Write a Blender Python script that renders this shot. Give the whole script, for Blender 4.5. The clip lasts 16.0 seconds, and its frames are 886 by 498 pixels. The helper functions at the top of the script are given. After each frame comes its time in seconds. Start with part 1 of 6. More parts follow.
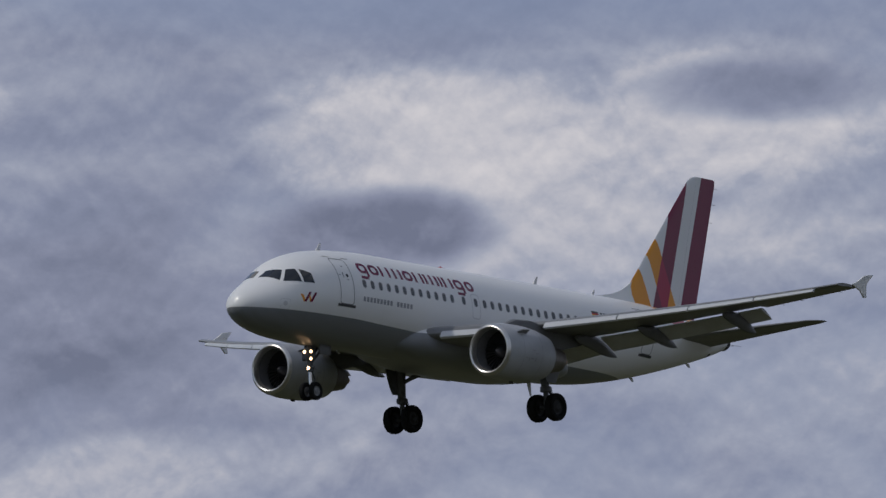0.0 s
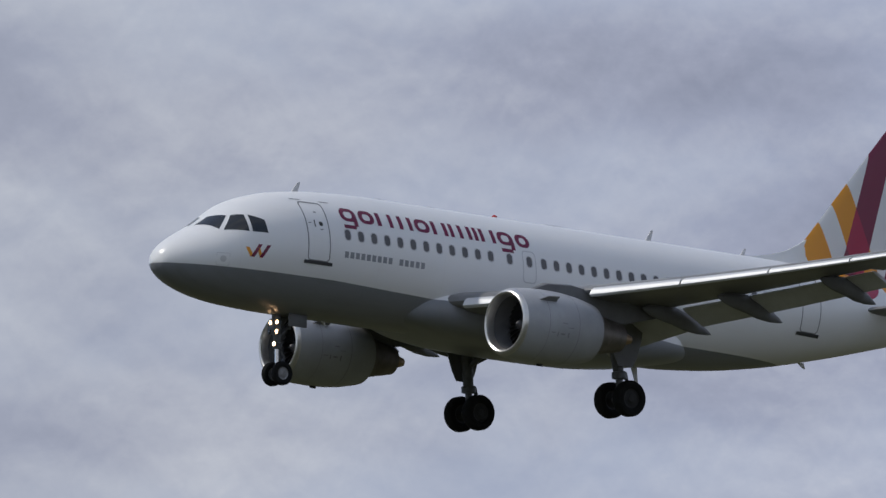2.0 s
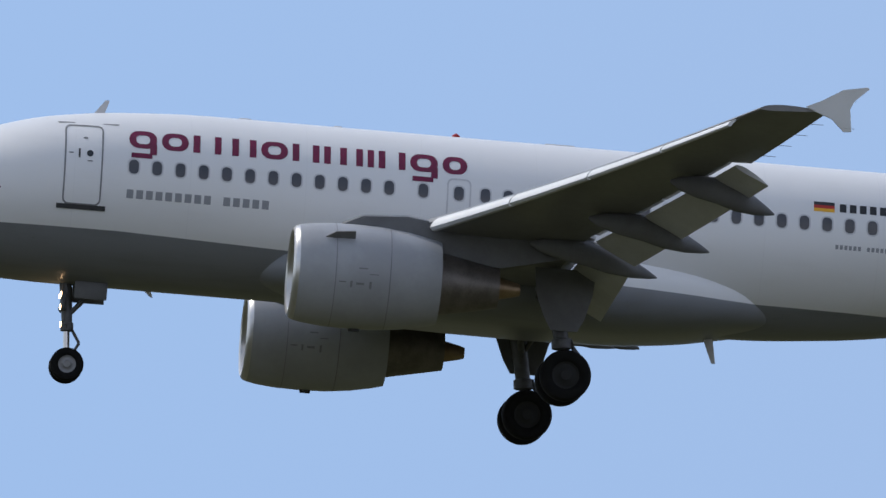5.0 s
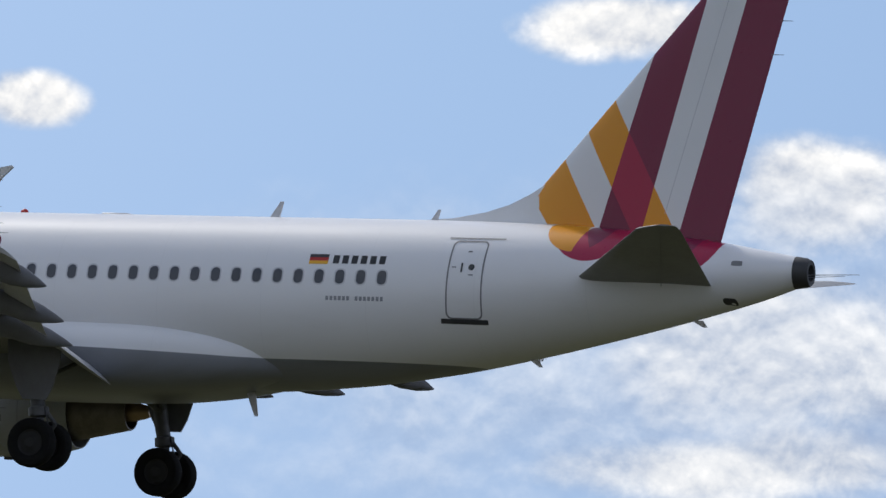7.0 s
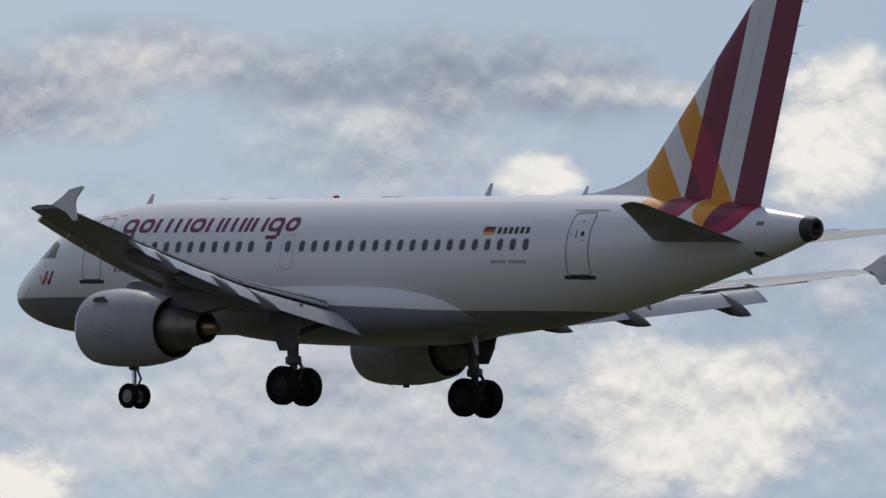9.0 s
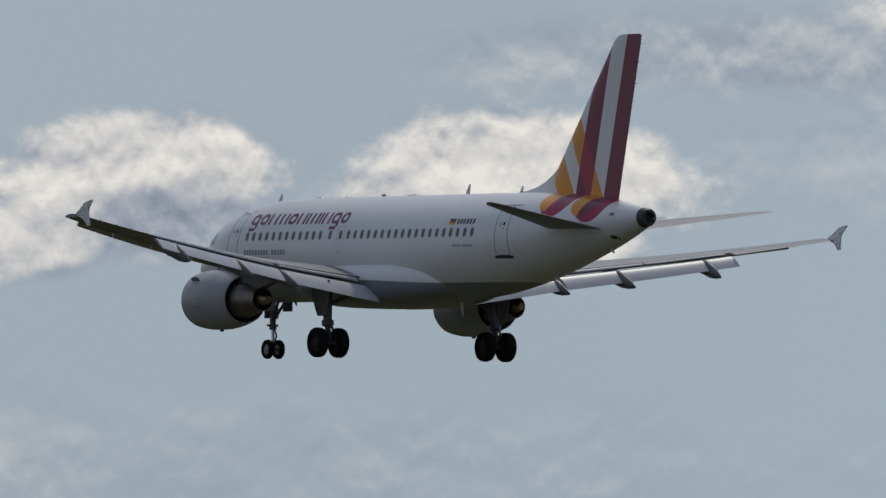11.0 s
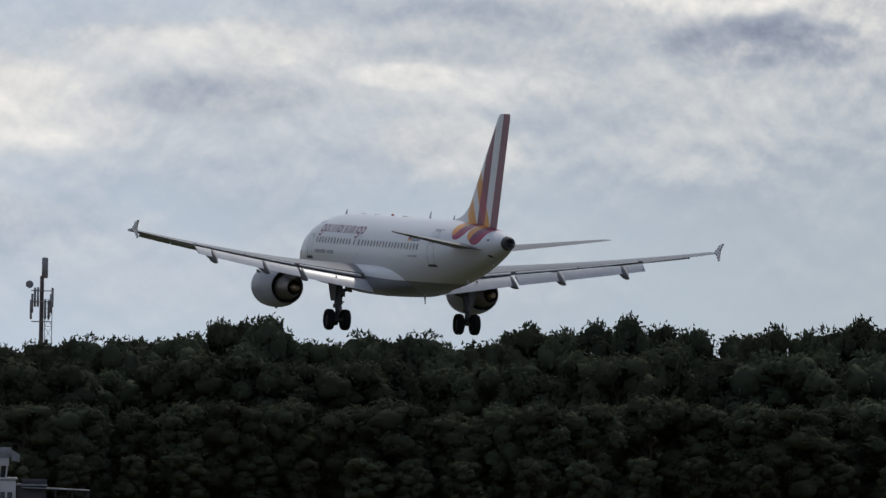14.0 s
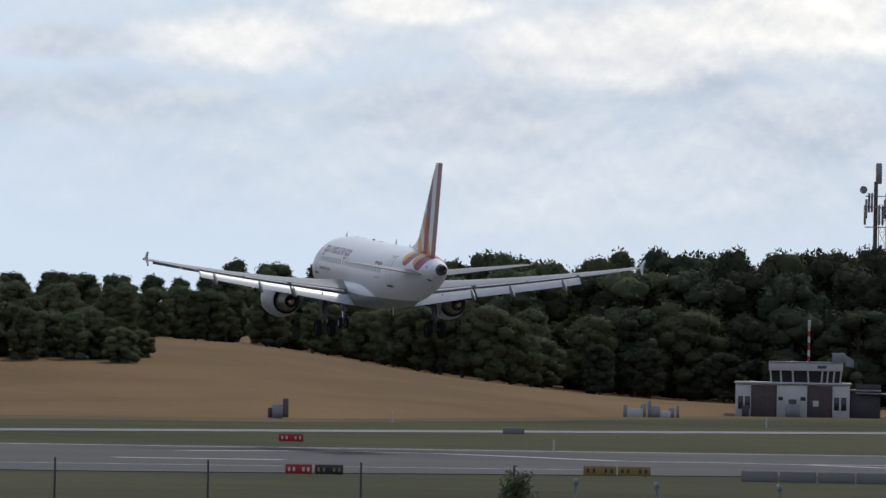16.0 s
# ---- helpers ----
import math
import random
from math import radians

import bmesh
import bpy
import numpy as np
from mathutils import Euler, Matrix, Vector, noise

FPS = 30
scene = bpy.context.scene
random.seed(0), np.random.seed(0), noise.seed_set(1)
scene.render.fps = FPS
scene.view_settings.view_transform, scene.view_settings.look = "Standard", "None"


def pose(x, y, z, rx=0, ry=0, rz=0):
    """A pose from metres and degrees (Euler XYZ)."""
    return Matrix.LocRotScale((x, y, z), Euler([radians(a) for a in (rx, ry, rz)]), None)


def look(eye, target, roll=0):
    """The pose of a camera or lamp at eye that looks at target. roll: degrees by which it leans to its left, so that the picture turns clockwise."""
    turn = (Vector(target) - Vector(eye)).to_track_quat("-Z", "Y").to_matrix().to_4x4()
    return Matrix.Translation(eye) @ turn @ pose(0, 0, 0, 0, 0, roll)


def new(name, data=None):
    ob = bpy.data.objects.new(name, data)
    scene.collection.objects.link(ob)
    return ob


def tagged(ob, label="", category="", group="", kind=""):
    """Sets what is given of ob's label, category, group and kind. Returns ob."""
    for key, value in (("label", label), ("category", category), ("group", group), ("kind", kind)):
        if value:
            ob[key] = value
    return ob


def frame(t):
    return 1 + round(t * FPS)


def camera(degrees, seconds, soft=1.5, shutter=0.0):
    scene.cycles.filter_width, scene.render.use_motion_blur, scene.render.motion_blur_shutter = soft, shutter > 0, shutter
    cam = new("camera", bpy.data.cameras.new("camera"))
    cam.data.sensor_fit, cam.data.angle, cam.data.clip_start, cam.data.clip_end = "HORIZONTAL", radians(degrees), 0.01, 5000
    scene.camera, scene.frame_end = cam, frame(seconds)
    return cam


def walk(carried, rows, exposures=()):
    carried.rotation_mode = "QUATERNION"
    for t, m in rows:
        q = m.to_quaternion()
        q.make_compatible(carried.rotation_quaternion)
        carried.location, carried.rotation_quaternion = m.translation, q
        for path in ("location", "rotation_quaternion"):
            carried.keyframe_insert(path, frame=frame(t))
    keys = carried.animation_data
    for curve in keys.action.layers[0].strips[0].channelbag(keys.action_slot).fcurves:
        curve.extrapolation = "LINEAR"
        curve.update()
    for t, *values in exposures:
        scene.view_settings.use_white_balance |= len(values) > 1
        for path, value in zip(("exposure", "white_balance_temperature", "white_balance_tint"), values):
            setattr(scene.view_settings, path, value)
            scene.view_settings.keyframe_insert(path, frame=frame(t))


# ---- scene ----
cam = camera(4.382, 16.0, soft=1.45)
EYE = (0.0, 0.0, 9.2)
# seconds, heading left of +y, elevation, lean (degrees)
CAMERA_ROWS = (
    (0, -54.039, 6.378, -1.62),
    (0.5, -51.633, 6.589, -0.85),
    (1, -48.978, 6.784, 0.13),
    (1.5, -45.684, 6.953, -0.3),
    (2, -41.755, 7.026, 0.24),
    (2.5, -37.404, 6.975, 0.83),
    (3, -33.057, 7.078, 0.67),
    (3.2, -30.808, 7.243, 0.86),
    (3.7, -25.275, 7.441, 1.03),
    (4.2, -19.08, 7.599, 1.42),
    (4.8, -10.78, 7.666, 1.9),
    (5.3, -3.283, 7.562, 0.6),
    (5.5, -0.595, 7.535, 0.02),
    (6, 6.638, 7.317, 0.56),
    (6.5, 13.596, 6.862, 0.39),
    (7, 20.403, 6.509, 1.03),
    (7.5, 27.232, 5.822, 0.93),
    (8, 34.126, 5.137, 1.05),
    (8.5, 39.659, 4.547, 1.23),
    (9, 44.367, 4.09, 0.73),
    (9.2, 46.257, 3.887, 0.25),
    (9.7, 50.122, 3.411, 0.17),
    (10.2, 53.48, 2.972, -0.01),
    (10.8, 56.953, 2.499, -0.22),
    (11.3, 59.469, 2.153, -0.3),
    (11.5, 60.308, 2.011, -0.18),
    (12, 62.471, 1.733, 0.08),
    (12.5, 64.191, 1.533, 0.07),
    (13, 65.798, 1.373, -0.06),
    (13.5, 67.458, 1.147, -0.04),
    (14, 68.877, 0.869, 1.04),
    (14.5, 70.103, 0.632, 1.13),
    (15, 71.031, 0.557, 0.92),
    (15.5, 72.024, 0.431, 0.79),
    (16, 72.993, 0.327, 1.05),
)


def aim(yaw, elevation, lean):
    a, e = radians(yaw), radians(elevation)
    way = Vector((-math.sin(a) * math.cos(e), math.cos(a) * math.cos(e), math.sin(e)))
    return look(EYE, Vector(EYE) + way * 100.0, lean)


walk(cam, [(t, aim(y, e, r)) for t, y, e, r in CAMERA_ROWS],
     exposures=[(0.0, -0.1), (0.8, 0.08), (1.5, 0.22), (2.5, 0.52), (3.2, 0.42), (5.3, 0.74), (6.4, 0.72), (7.2, 0.44), (8.0, 0.1), (8.8, -0.05), (11.3, -0.2), (12.3, -0.2), (13.5, -0.12), (14.6, 0.2), (16.0, 0.35)])

# ---- light ----
SUN_YAW, SUN_ELEVATION = 50.0, 50.0


class Nodes:
    """Short-hand for node trees."""

    def __init__(self, tree):
        self.tree = tree
        tree.nodes.clear()

    def node(self, kind, **props):
        n = self.tree.nodes.new(kind)
        for k, v in props.items():
            setattr(n, k, v)
        return n

    def put(self, socket, value):
        if isinstance(value, bpy.types.NodeSocket):
            self.tree.links.new(value, socket)
        elif value is not None:
            socket.default_value = value

    def math(self, op, a, b=None, c=None, clamp=False):
        n = self.node("ShaderNodeMath", operation=op, use_clamp=clamp)
        for s, v in zip(n.inputs, (a, b, c)):
            self.put(s, v)
        return n.outputs[0]

    def mix(self, f, a, b, blend="MIX"):
        n = self.node("ShaderNodeMix", data_type="RGBA", blend_type=blend)
        self.put(n.inputs[0], f), self.put(n.inputs[6], a), self.put(n.inputs[7], b)
        return n.outputs[2]

    def noise(self, vec, scale, detail=4.0, rough=0.55, distortion=0.0):
        n = self.node("ShaderNodeTexNoise")
        self.put(n.inputs["Vector"], vec)
        n.inputs["Scale"].default_value, n.inputs["Detail"].default_value = scale, detail
        n.inputs["Roughness"].default_value, n.inputs["Distortion"].default_value = rough, distortion
        return n.outputs["Fac"]

    def ramp(self, f, stops, interp="LINEAR"):
        n = self.node("ShaderNodeValToRGB")
        n.color_ramp.interpolation = interp
        el = n.color_ramp.elements
        while len(el) < len(stops):
            el.new(0.5)
        for e, (p, c) in zip(el, stops):
            e.position, e.color = p, (*c, 1) if len(c) == 3 else c
        self.put(n.inputs[0], f)
        return n.outputs[0]

    def smooth(self, x, lo, hi):
        n = self.node("ShaderNodeMapRange", interpolation_type="SMOOTHSTEP", clamp=True)
        self.put(n.inputs[0], x), self.put(n.inputs[1], lo), self.put(n.inputs[2], hi)
        return n.outputs[0]

    def vec(self, x, y, z):
        n = self.node("ShaderNodeCombineXYZ")
        self.put(n.inputs[0], x), self.put(n.inputs[1], y), self.put(n.inputs[2], z)
        return n.outputs[0]


def grey(v):
    return (v, v, v)


# clouds: heading, elevation, half width, half height (degrees), brightness, cover, softness of the edge
EAST_CLOUDS = (
    (-51.4, 6.59, 11.74, 4.19, 0.27, 1, 1.2),
    (-54.65, 7.78, 3.63, 0.42, 0.22, 0.35, 0.7),
    (-52.52, 7.82, 2.24, 0.2, 0.26, 0.4, 0.8),
    (-54.03, 6.91, 1.12, 0.48, 0.58, 1, 0.5),
    (-55.49, 6.97, 1.17, 0.42, 0.57, 1, 0.5),
    (-54.82, 6.44, 1.96, 0.31, 0.5, 1, 0.9),
    (-52.37, 6.05, 1.01, 0.73, 0.09, 1, 0.7),
    (-53.63, 6.46, 0.73, 0.27, 0.04, 1, 0.4),
    (-55.71, 7.12, 0.73, 0.18, 0.11, 0.9, 0.7),
    (-52, 7.02, 0.92, 0.14, 0.21, 0.8, 0.9),
    (-52.4, 5.32, 1.4, 0.2, 0.43, 1, 0.9),
    (-51.57, 7.12, 0.42, 0.22, 0.5, 1, 0.5),
    (-49.99, 7.22, 0.61, 0.17, 0.42, 1, 0.7),
    (-51.23, 6.62, 1.4, 0.2, 0.16, 0.8, 0.9),
)
EAST_BANKS_CLOUDS = (
    (-47.98, 7.37, 0.75, 0.34, 0.07, 1, 0.35),
    (-47.33, 6.7, 1.17, 0.36, 0.02, 1, 0.7),
    (-50.01, 7.65, 1.73, 0.39, 0.45, 1, 0.8),
    (-47.19, 7.76, 0.73, 0.22, 0.5, 1, 0.6),
    (-49.11, 7.21, 0.39, 0.31, 0.45, 1, 0.6),
    (-50.43, 6.34, 1.4, 0.56, 0.25, 1, 1),
    (-47.22, 7.57, 0.92, 0.5, 0.54, 1, 0.4),
    (-45.87, 8.13, 0.84, 0.14, 0.21, 0.3, 0.7),
    (-44.83, 7.01, 1.79, 0.61, 0.1, 1, 0.7),
    (-47, 6.06, 1.17, 0.31, 0.33, 1, 0.9),
    (-40.48, 7.59, 1.17, 0.36, 0.38, 1, 0.9),
    (-42.79, 7.92, 1.68, 0.39, 0.14, 1, 0.9),
    (-40.53, 6.13, 1.17, 0.34, 0.37, 1, 0.9),
    (-42.93, 6.58, 1.45, 0.56, 0.22, 1, 1),
)
EAST_VEIL_CLOUDS = (
    (-37.4, 7.37, 4.19, 2.52, 0.25, 1, 1.2),
    (-37.73, 7.87, 2.79, 0.48, 0.16, 1, 1),
    (-35.53, 6.64, 0.92, 0.84, 0.42, 1, 0.9),
    (-38.72, 6.03, 1.56, 0.48, 0.16, 1, 1),
    (-39, 7.51, 0.84, 0.25, 0.25, 1, 0.9),
    (-32.26, 7.75, 2.52, 0.56, 0.19, 1, 1),
    (-34.17, 6.19, 1.56, 0.53, 0.44, 1, 0.7),
    (-31.47, 6.07, 1.2, 0.48, 0.08, 1, 0.4),
    (-34.65, 7.98, 1.17, 0.36, 0.33, 1, 1),
    (-30.85, 6.13, 1.82, 0.34, 0.1, 1, 1),
    (-32.68, 6.35, 0.42, 0.42, 0.35, 1, 0.6),
    (-27.75, 7.5, 2.52, 1.4, 0.25, 1, 1.2),
    (-24.94, 7.92, 1.96, 0.84, 0.35, 0.8, 0.9),
    (-23.25, 6.52, 1.68, 0.56, 0.45, 0.8, 0.8),
)
GAP_WISPS_CLOUDS = (
    (-21.04, 7.37, 1.96, 0.84, 0.21, 0.7, 0.9),
    (-18.02, 8.28, 1.68, 0.34, 0.36, 0.6, 0.8),
    (-12.18, 6.92, 1.4, 0.31, 0.38, 0.5, 0.7),
    (-2.19, 8.6, 0.84, 0.14, 0.34, 0.35, 0.9),
    (-2.61, 8.66, 0.42, 0.11, 0.41, 0.35, 0.9),
    (7.44, 8.72, 1.4, 0.17, 0.35, 0.3, 0.9),
    (12.51, 7.72, 0.64, 0.21, 0.55, 1, 0.35),
    (12.32, 5.96, 0.92, 0.22, 0.56, 1, 0.35),
    (10.6, 7.61, 0.48, 0.13, 0.32, 0.5, 0.8),
    (10.06, 6.26, 0.92, 0.17, 0.25, 0.35, 0.9),
)
SOUTH_HEAPS_CLOUDS = (
    (13.41, 6.86, 2.79, 1.34, 0.33, 0.4, 1.1),
    (15.1, 7.73, 1.2, 0.59, 0.56, 1, 0.5),
    (14.23, 7.42, 0.61, 0.31, 0.3, 1, 0.6),
    (14.96, 7.26, 1.26, 0.17, 0.28, 0.9, 0.7),
    (13.83, 8.04, 0.75, 0.2, 0.22, 0.9, 0.7),
    (12.76, 7.59, 0.64, 0.39, 0.6, 1, 0.35),
    (12.9, 7.28, 0.59, 0.17, 0.36, 1, 0.6),
    (13.27, 5.86, 1.79, 0.36, 0.54, 1, 0.4),
    (13.55, 5.69, 1.45, 0.2, 0.3, 1, 0.8),
    (11.81, 5.83, 0.73, 0.25, 0.48, 1, 0.5),
    (11.58, 6.53, 0.34, 0.25, 0.32, 0.3, 0.8),
    (22.47, 7.21, 0.31, 0.17, 0.65, 1, 0.4),
    (19.54, 7.63, 0.61, 0.2, 0.65, 1, 0.4),
    (18.53, 6.79, 0.53, 0.36, 0.69, 1, 0.4),
)
SOUTH_LOW_CLOUDS = (
    (19.37, 5.95, 2.52, 0.92, 0.49, 0.5, 1),
    (18.67, 6.01, 0.92, 0.48, 0.57, 0.8, 0.6),
    (19.09, 5.42, 1.06, 0.17, 0.65, 0.9, 0.6),
    (18.53, 5.51, 0.56, 0.17, 0.48, 0.9, 0.7),
    (24.02, 6.77, 0.56, 0.24, 0.69, 0.9, 0.5),
    (26.05, 6.88, 0.42, 0.1, 0.54, 0.35, 0.8),
    (24.61, 4.9, 1.29, 0.13, 0.69, 0.9, 0.4),
    (28.93, 4.82, 0.75, 0.31, 0.74, 1, 0.35),
    (28.7, 4.68, 0.42, 0.11, 0.49, 0.8, 0.6),
    (25.28, 6.84, 0.31, 0.08, 0.63, 0.4, 0.7),
    (28.88, 4.99, 0.78, 0.42, 0.82, 1, 0.3),
    (30.23, 4.71, 1.12, 0.45, 0.77, 1, 0.35),
    (29.89, 4.54, 0.92, 0.2, 0.52, 0.9, 0.6),
    (28.74, 4.57, 1.06, 0.17, 0.49, 0.9, 0.6),
)
WEST_HEAPS_CLOUDS = (
    (32.54, 4.36, 0.92, 0.56, 0.89, 1, 0.3),
    (34.14, 4.08, 1.4, 0.34, 0.84, 1, 0.35),
    (32.82, 4.05, 1.17, 0.17, 0.6, 0.8, 0.6),
    (40.17, 5.11, 1.79, 0.36, 0.93, 1, 0.3),
    (40.93, 5.14, 0.67, 0.25, 0.99, 1, 0.35),
    (39.42, 5.22, 0.39, 0.15, 0.56, 0.9, 0.4),
    (39.61, 4.94, 1.56, 0.14, 0.68, 0.8, 0.7),
    (41.13, 5.61, 1.2, 0.21, 0.36, 0.9, 0.7),
    (39.89, 5.7, 0.39, 0.17, 0.64, 0.8, 0.7),
    (38.75, 5.14, 0.31, 0.22, 0.9, 1, 0.4),
    (37.57, 5.02, 0.36, 0.36, 0.93, 1, 0.4),
    (39.89, 3.96, 3.07, 0.42, 0.56, 0.9, 0.8),
)
WEST_BASE_CLOUDS = (
    (44.37, 3.31, 3.07, 0.64, 0.68, 0.75, 0.8),
    (37.45, 3.89, 2.52, 0.56, 0.61, 0.7, 0.8),
    (47.05, 4.2, 2.52, 0.25, 0.75, 0.5, 0.9),
)
WEST_LOW_CLOUDS = (
    (41.07, 3.77, 0.5, 0.34, 0.8, 1, 0.45),
    (40.34, 3.71, 0.39, 0.22, 0.86, 1, 0.4),
    (39.25, 3.77, 0.75, 0.48, 0.86, 1, 0.35),
    (37.79, 3.57, 0.53, 0.31, 0.88, 1, 0.35),
    (41.35, 3.43, 0.61, 0.17, 0.82, 1, 0.45),
    (45.95, 5.02, 0.73, 0.25, 0.63, 1, 0.6),
    (44.32, 4.9, 1.45, 0.34, 0.36, 1, 0.6),
    (43.43, 4.88, 0.84, 0.1, 0.63, 0.9, 0.7),
    (43.9, 4.46, 0.31, 0.17, 0.97, 1, 0.35),
    (42.39, 4.68, 0.48, 0.53, 0.95, 1, 0.4),
    (43.06, 3.25, 0.78, 0.53, 0.87, 1, 0.35),
    (44.91, 3.39, 0.36, 0.14, 0.45, 0.8, 0.7),
    (45.72, 3.2, 1.4, 0.25, 0.67, 0.6, 0.8),
    (46.42, 2.97, 0.25, 0.17, 0.95, 1, 0.35),
)
WEST_STREAKS_CLOUDS = (
    (46.66, 4.81, 1.12, 0.28, 0.39, 1, 0.6),
    (47.67, 2.83, 0.48, 0.22, 0.92, 1, 0.3),
    (46.49, 2.86, 0.5, 0.28, 0.93, 1, 0.3),
    (44.67, 4.56, 0.84, 0.25, 0.55, 0.7, 0.8),
    (49.85, 4.7, 1.96, 0.34, 0.48, 0.8, 0.7),
    (50.41, 3, 1.4, 0.31, 0.86, 0.9, 0.4),
    (54.27, 2.81, 2.52, 0.45, 0.69, 0.6, 0.8),
    (54.83, 3.51, 1.4, 0.48, 0.88, 1, 0.35),
    (53.44, 2.08, 1.96, 0.34, 0.49, 0.7, 0.8),
    (57.75, 2.67, 1.26, 0.48, 0.88, 1, 0.35),
    (56.63, 3.31, 1.68, 0.25, 0.5, 0.7, 0.7),
)
FAR_HEAPS_CLOUDS = (
    (59.48, 2.71, 0.95, 0.42, 0.8, 1, 0.28),
    (59.34, 2.46, 0.73, 0.25, 0.45, 0.9, 0.5),
    (60.12, 2.41, 0.56, 0.25, 0.73, 0.9, 0.5),
    (61.94, 2.27, 0.92, 0.25, 0.73, 1, 0.35),
    (62.33, 2.07, 0.84, 0.17, 0.48, 0.7, 0.6),
    (58.36, 2.52, 0.36, 0.31, 0.73, 1, 0.3),
    (60.53, 2.49, 0.73, 0.53, 0.78, 1, 0.28),
    (61.2, 2.27, 0.42, 0.28, 0.8, 1, 0.3),
    (60.89, 2.04, 0.78, 0.22, 0.45, 0.9, 0.6),
    (62.43, 2.24, 0.67, 0.28, 0.78, 1, 0.28),
    (62.93, 2.02, 0.73, 0.2, 0.71, 0.9, 0.5),
    (63.91, 2.1, 0.92, 0.25, 0.74, 1, 0.3),
    (64.02, 1.82, 1.06, 0.17, 0.51, 0.7, 0.7),
)
FAR_BASE_CLOUDS = (
    (65.8, 1.96, 4.19, 0.84, 0.61, 0.8, 0.9),
    (69.61, 1.62, 3.63, 0.64, 0.61, 0.7, 0.9),
    (63.16, 1.71, 3.07, 0.56, 0.56, 0.7, 0.9),
)
FAR_LOW_CLOUDS = (
    (64.58, 2.52, 0.22, 0.31, 0.73, 1, 0.35),
    (63.17, 2.77, 0.34, 0.11, 0.8, 0.9, 0.5),
    (62.47, 1.01, 7.27, 0.73, 0.44, 0.45, 1),
    (62.93, 1.12, 0.34, 0.08, 0.71, 0.7, 0.6),
    (61.98, 1.18, 0.31, 0.08, 0.67, 0.6, 0.6),
    (61.53, 1.48, 0.22, 0.1, 0.72, 0.6, 0.6),
    (64.41, 1.26, 0.25, 0.1, 0.67, 0.6, 0.6),
    (60.61, 1.37, 0.48, 0.17, 0.67, 0.6, 0.6),
    (66.68, 2.24, 0.53, 0.36, 0.78, 1, 0.35),
    (65.87, 2.16, 0.5, 0.31, 0.78, 1, 0.35),
    (64.52, 2.1, 1.06, 0.22, 0.82, 1, 0.35),
    (64.47, 1.66, 0.81, 0.25, 0.76, 0.9, 0.45),
)
FAR_BELLIES_CLOUDS = (
    (67.29, 1.92, 0.67, 0.15, 0.36, 1, 0.5),
    (66.42, 1.95, 0.39, 0.13, 0.38, 0.9, 0.5),
    (64.86, 2.44, 0.45, 0.18, 0.41, 1, 0.5),
    (67.57, 2.3, 0.61, 0.13, 0.42, 0.9, 0.6),
    (67.65, 1.49, 0.5, 0.31, 0.67, 0.7, 0.7),
    (64.5, 1.85, 0.48, 0.08, 0.48, 0.7, 0.6),
    (65.75, 1.91, 0.56, 0.08, 0.48, 0.8, 0.6),
    (68.67, 2.02, 0.84, 0.14, 0.45, 0.8, 0.6),
    (67.69, 2.18, 0.73, 0.14, 0.87, 0.9, 0.5),
    (68.81, 1.68, 0.78, 0.17, 0.82, 0.8, 0.5),
    (70.09, 1.85, 0.92, 0.14, 0.81, 0.9, 0.5),
    (68.69, 1.85, 0.78, 0.11, 0.47, 0.8, 0.6),
    (70.37, 1.43, 0.73, 0.17, 0.53, 0.7, 0.7),
)
END_BASE_CLOUDS = (
    (72.02, 0.74, 4.19, 0.48, 0.61, 0.8, 0.8),
    (72.02, 1.5, 3.91, 0.42, 0.64, 0.6, 1),
)
END_STREAKS_CLOUDS = (
    (71.23, 1.64, 0.73, 0.21, 0.79, 1, 0.4),
    (69.02, 1.72, 0.39, 0.08, 0.83, 0.9, 0.4),
    (68.8, 1.36, 0.53, 0.22, 0.71, 0.9, 0.5),
    (70.03, 1.61, 0.59, 0.13, 0.46, 0.9, 0.6),
    (71.87, 1.17, 0.56, 0.15, 0.48, 0.8, 0.7),
    (69.76, 1.82, 0.2, 0.07, 0.79, 0.9, 0.5),
    (74.04, 1.32, 0.64, 0.21, 0.82, 1, 0.5),
    (73.19, 1.53, 0.5, 0.11, 0.81, 1, 0.5),
    (72.17, 1.31, 0.73, 0.24, 0.78, 1, 0.5),
    (71.33, 1.45, 1.06, 0.18, 0.81, 1, 0.55),
    (74.63, 1.03, 1.12, 0.18, 0.53, 0.9, 0.7),
    (72.95, 1, 0.95, 0.2, 0.52, 0.9, 0.7),
    (71.19, 0.94, 0.73, 0.21, 0.53, 0.9, 0.7),
    (74.88, 1.32, 0.42, 0.11, 0.51, 0.8, 0.6),
)

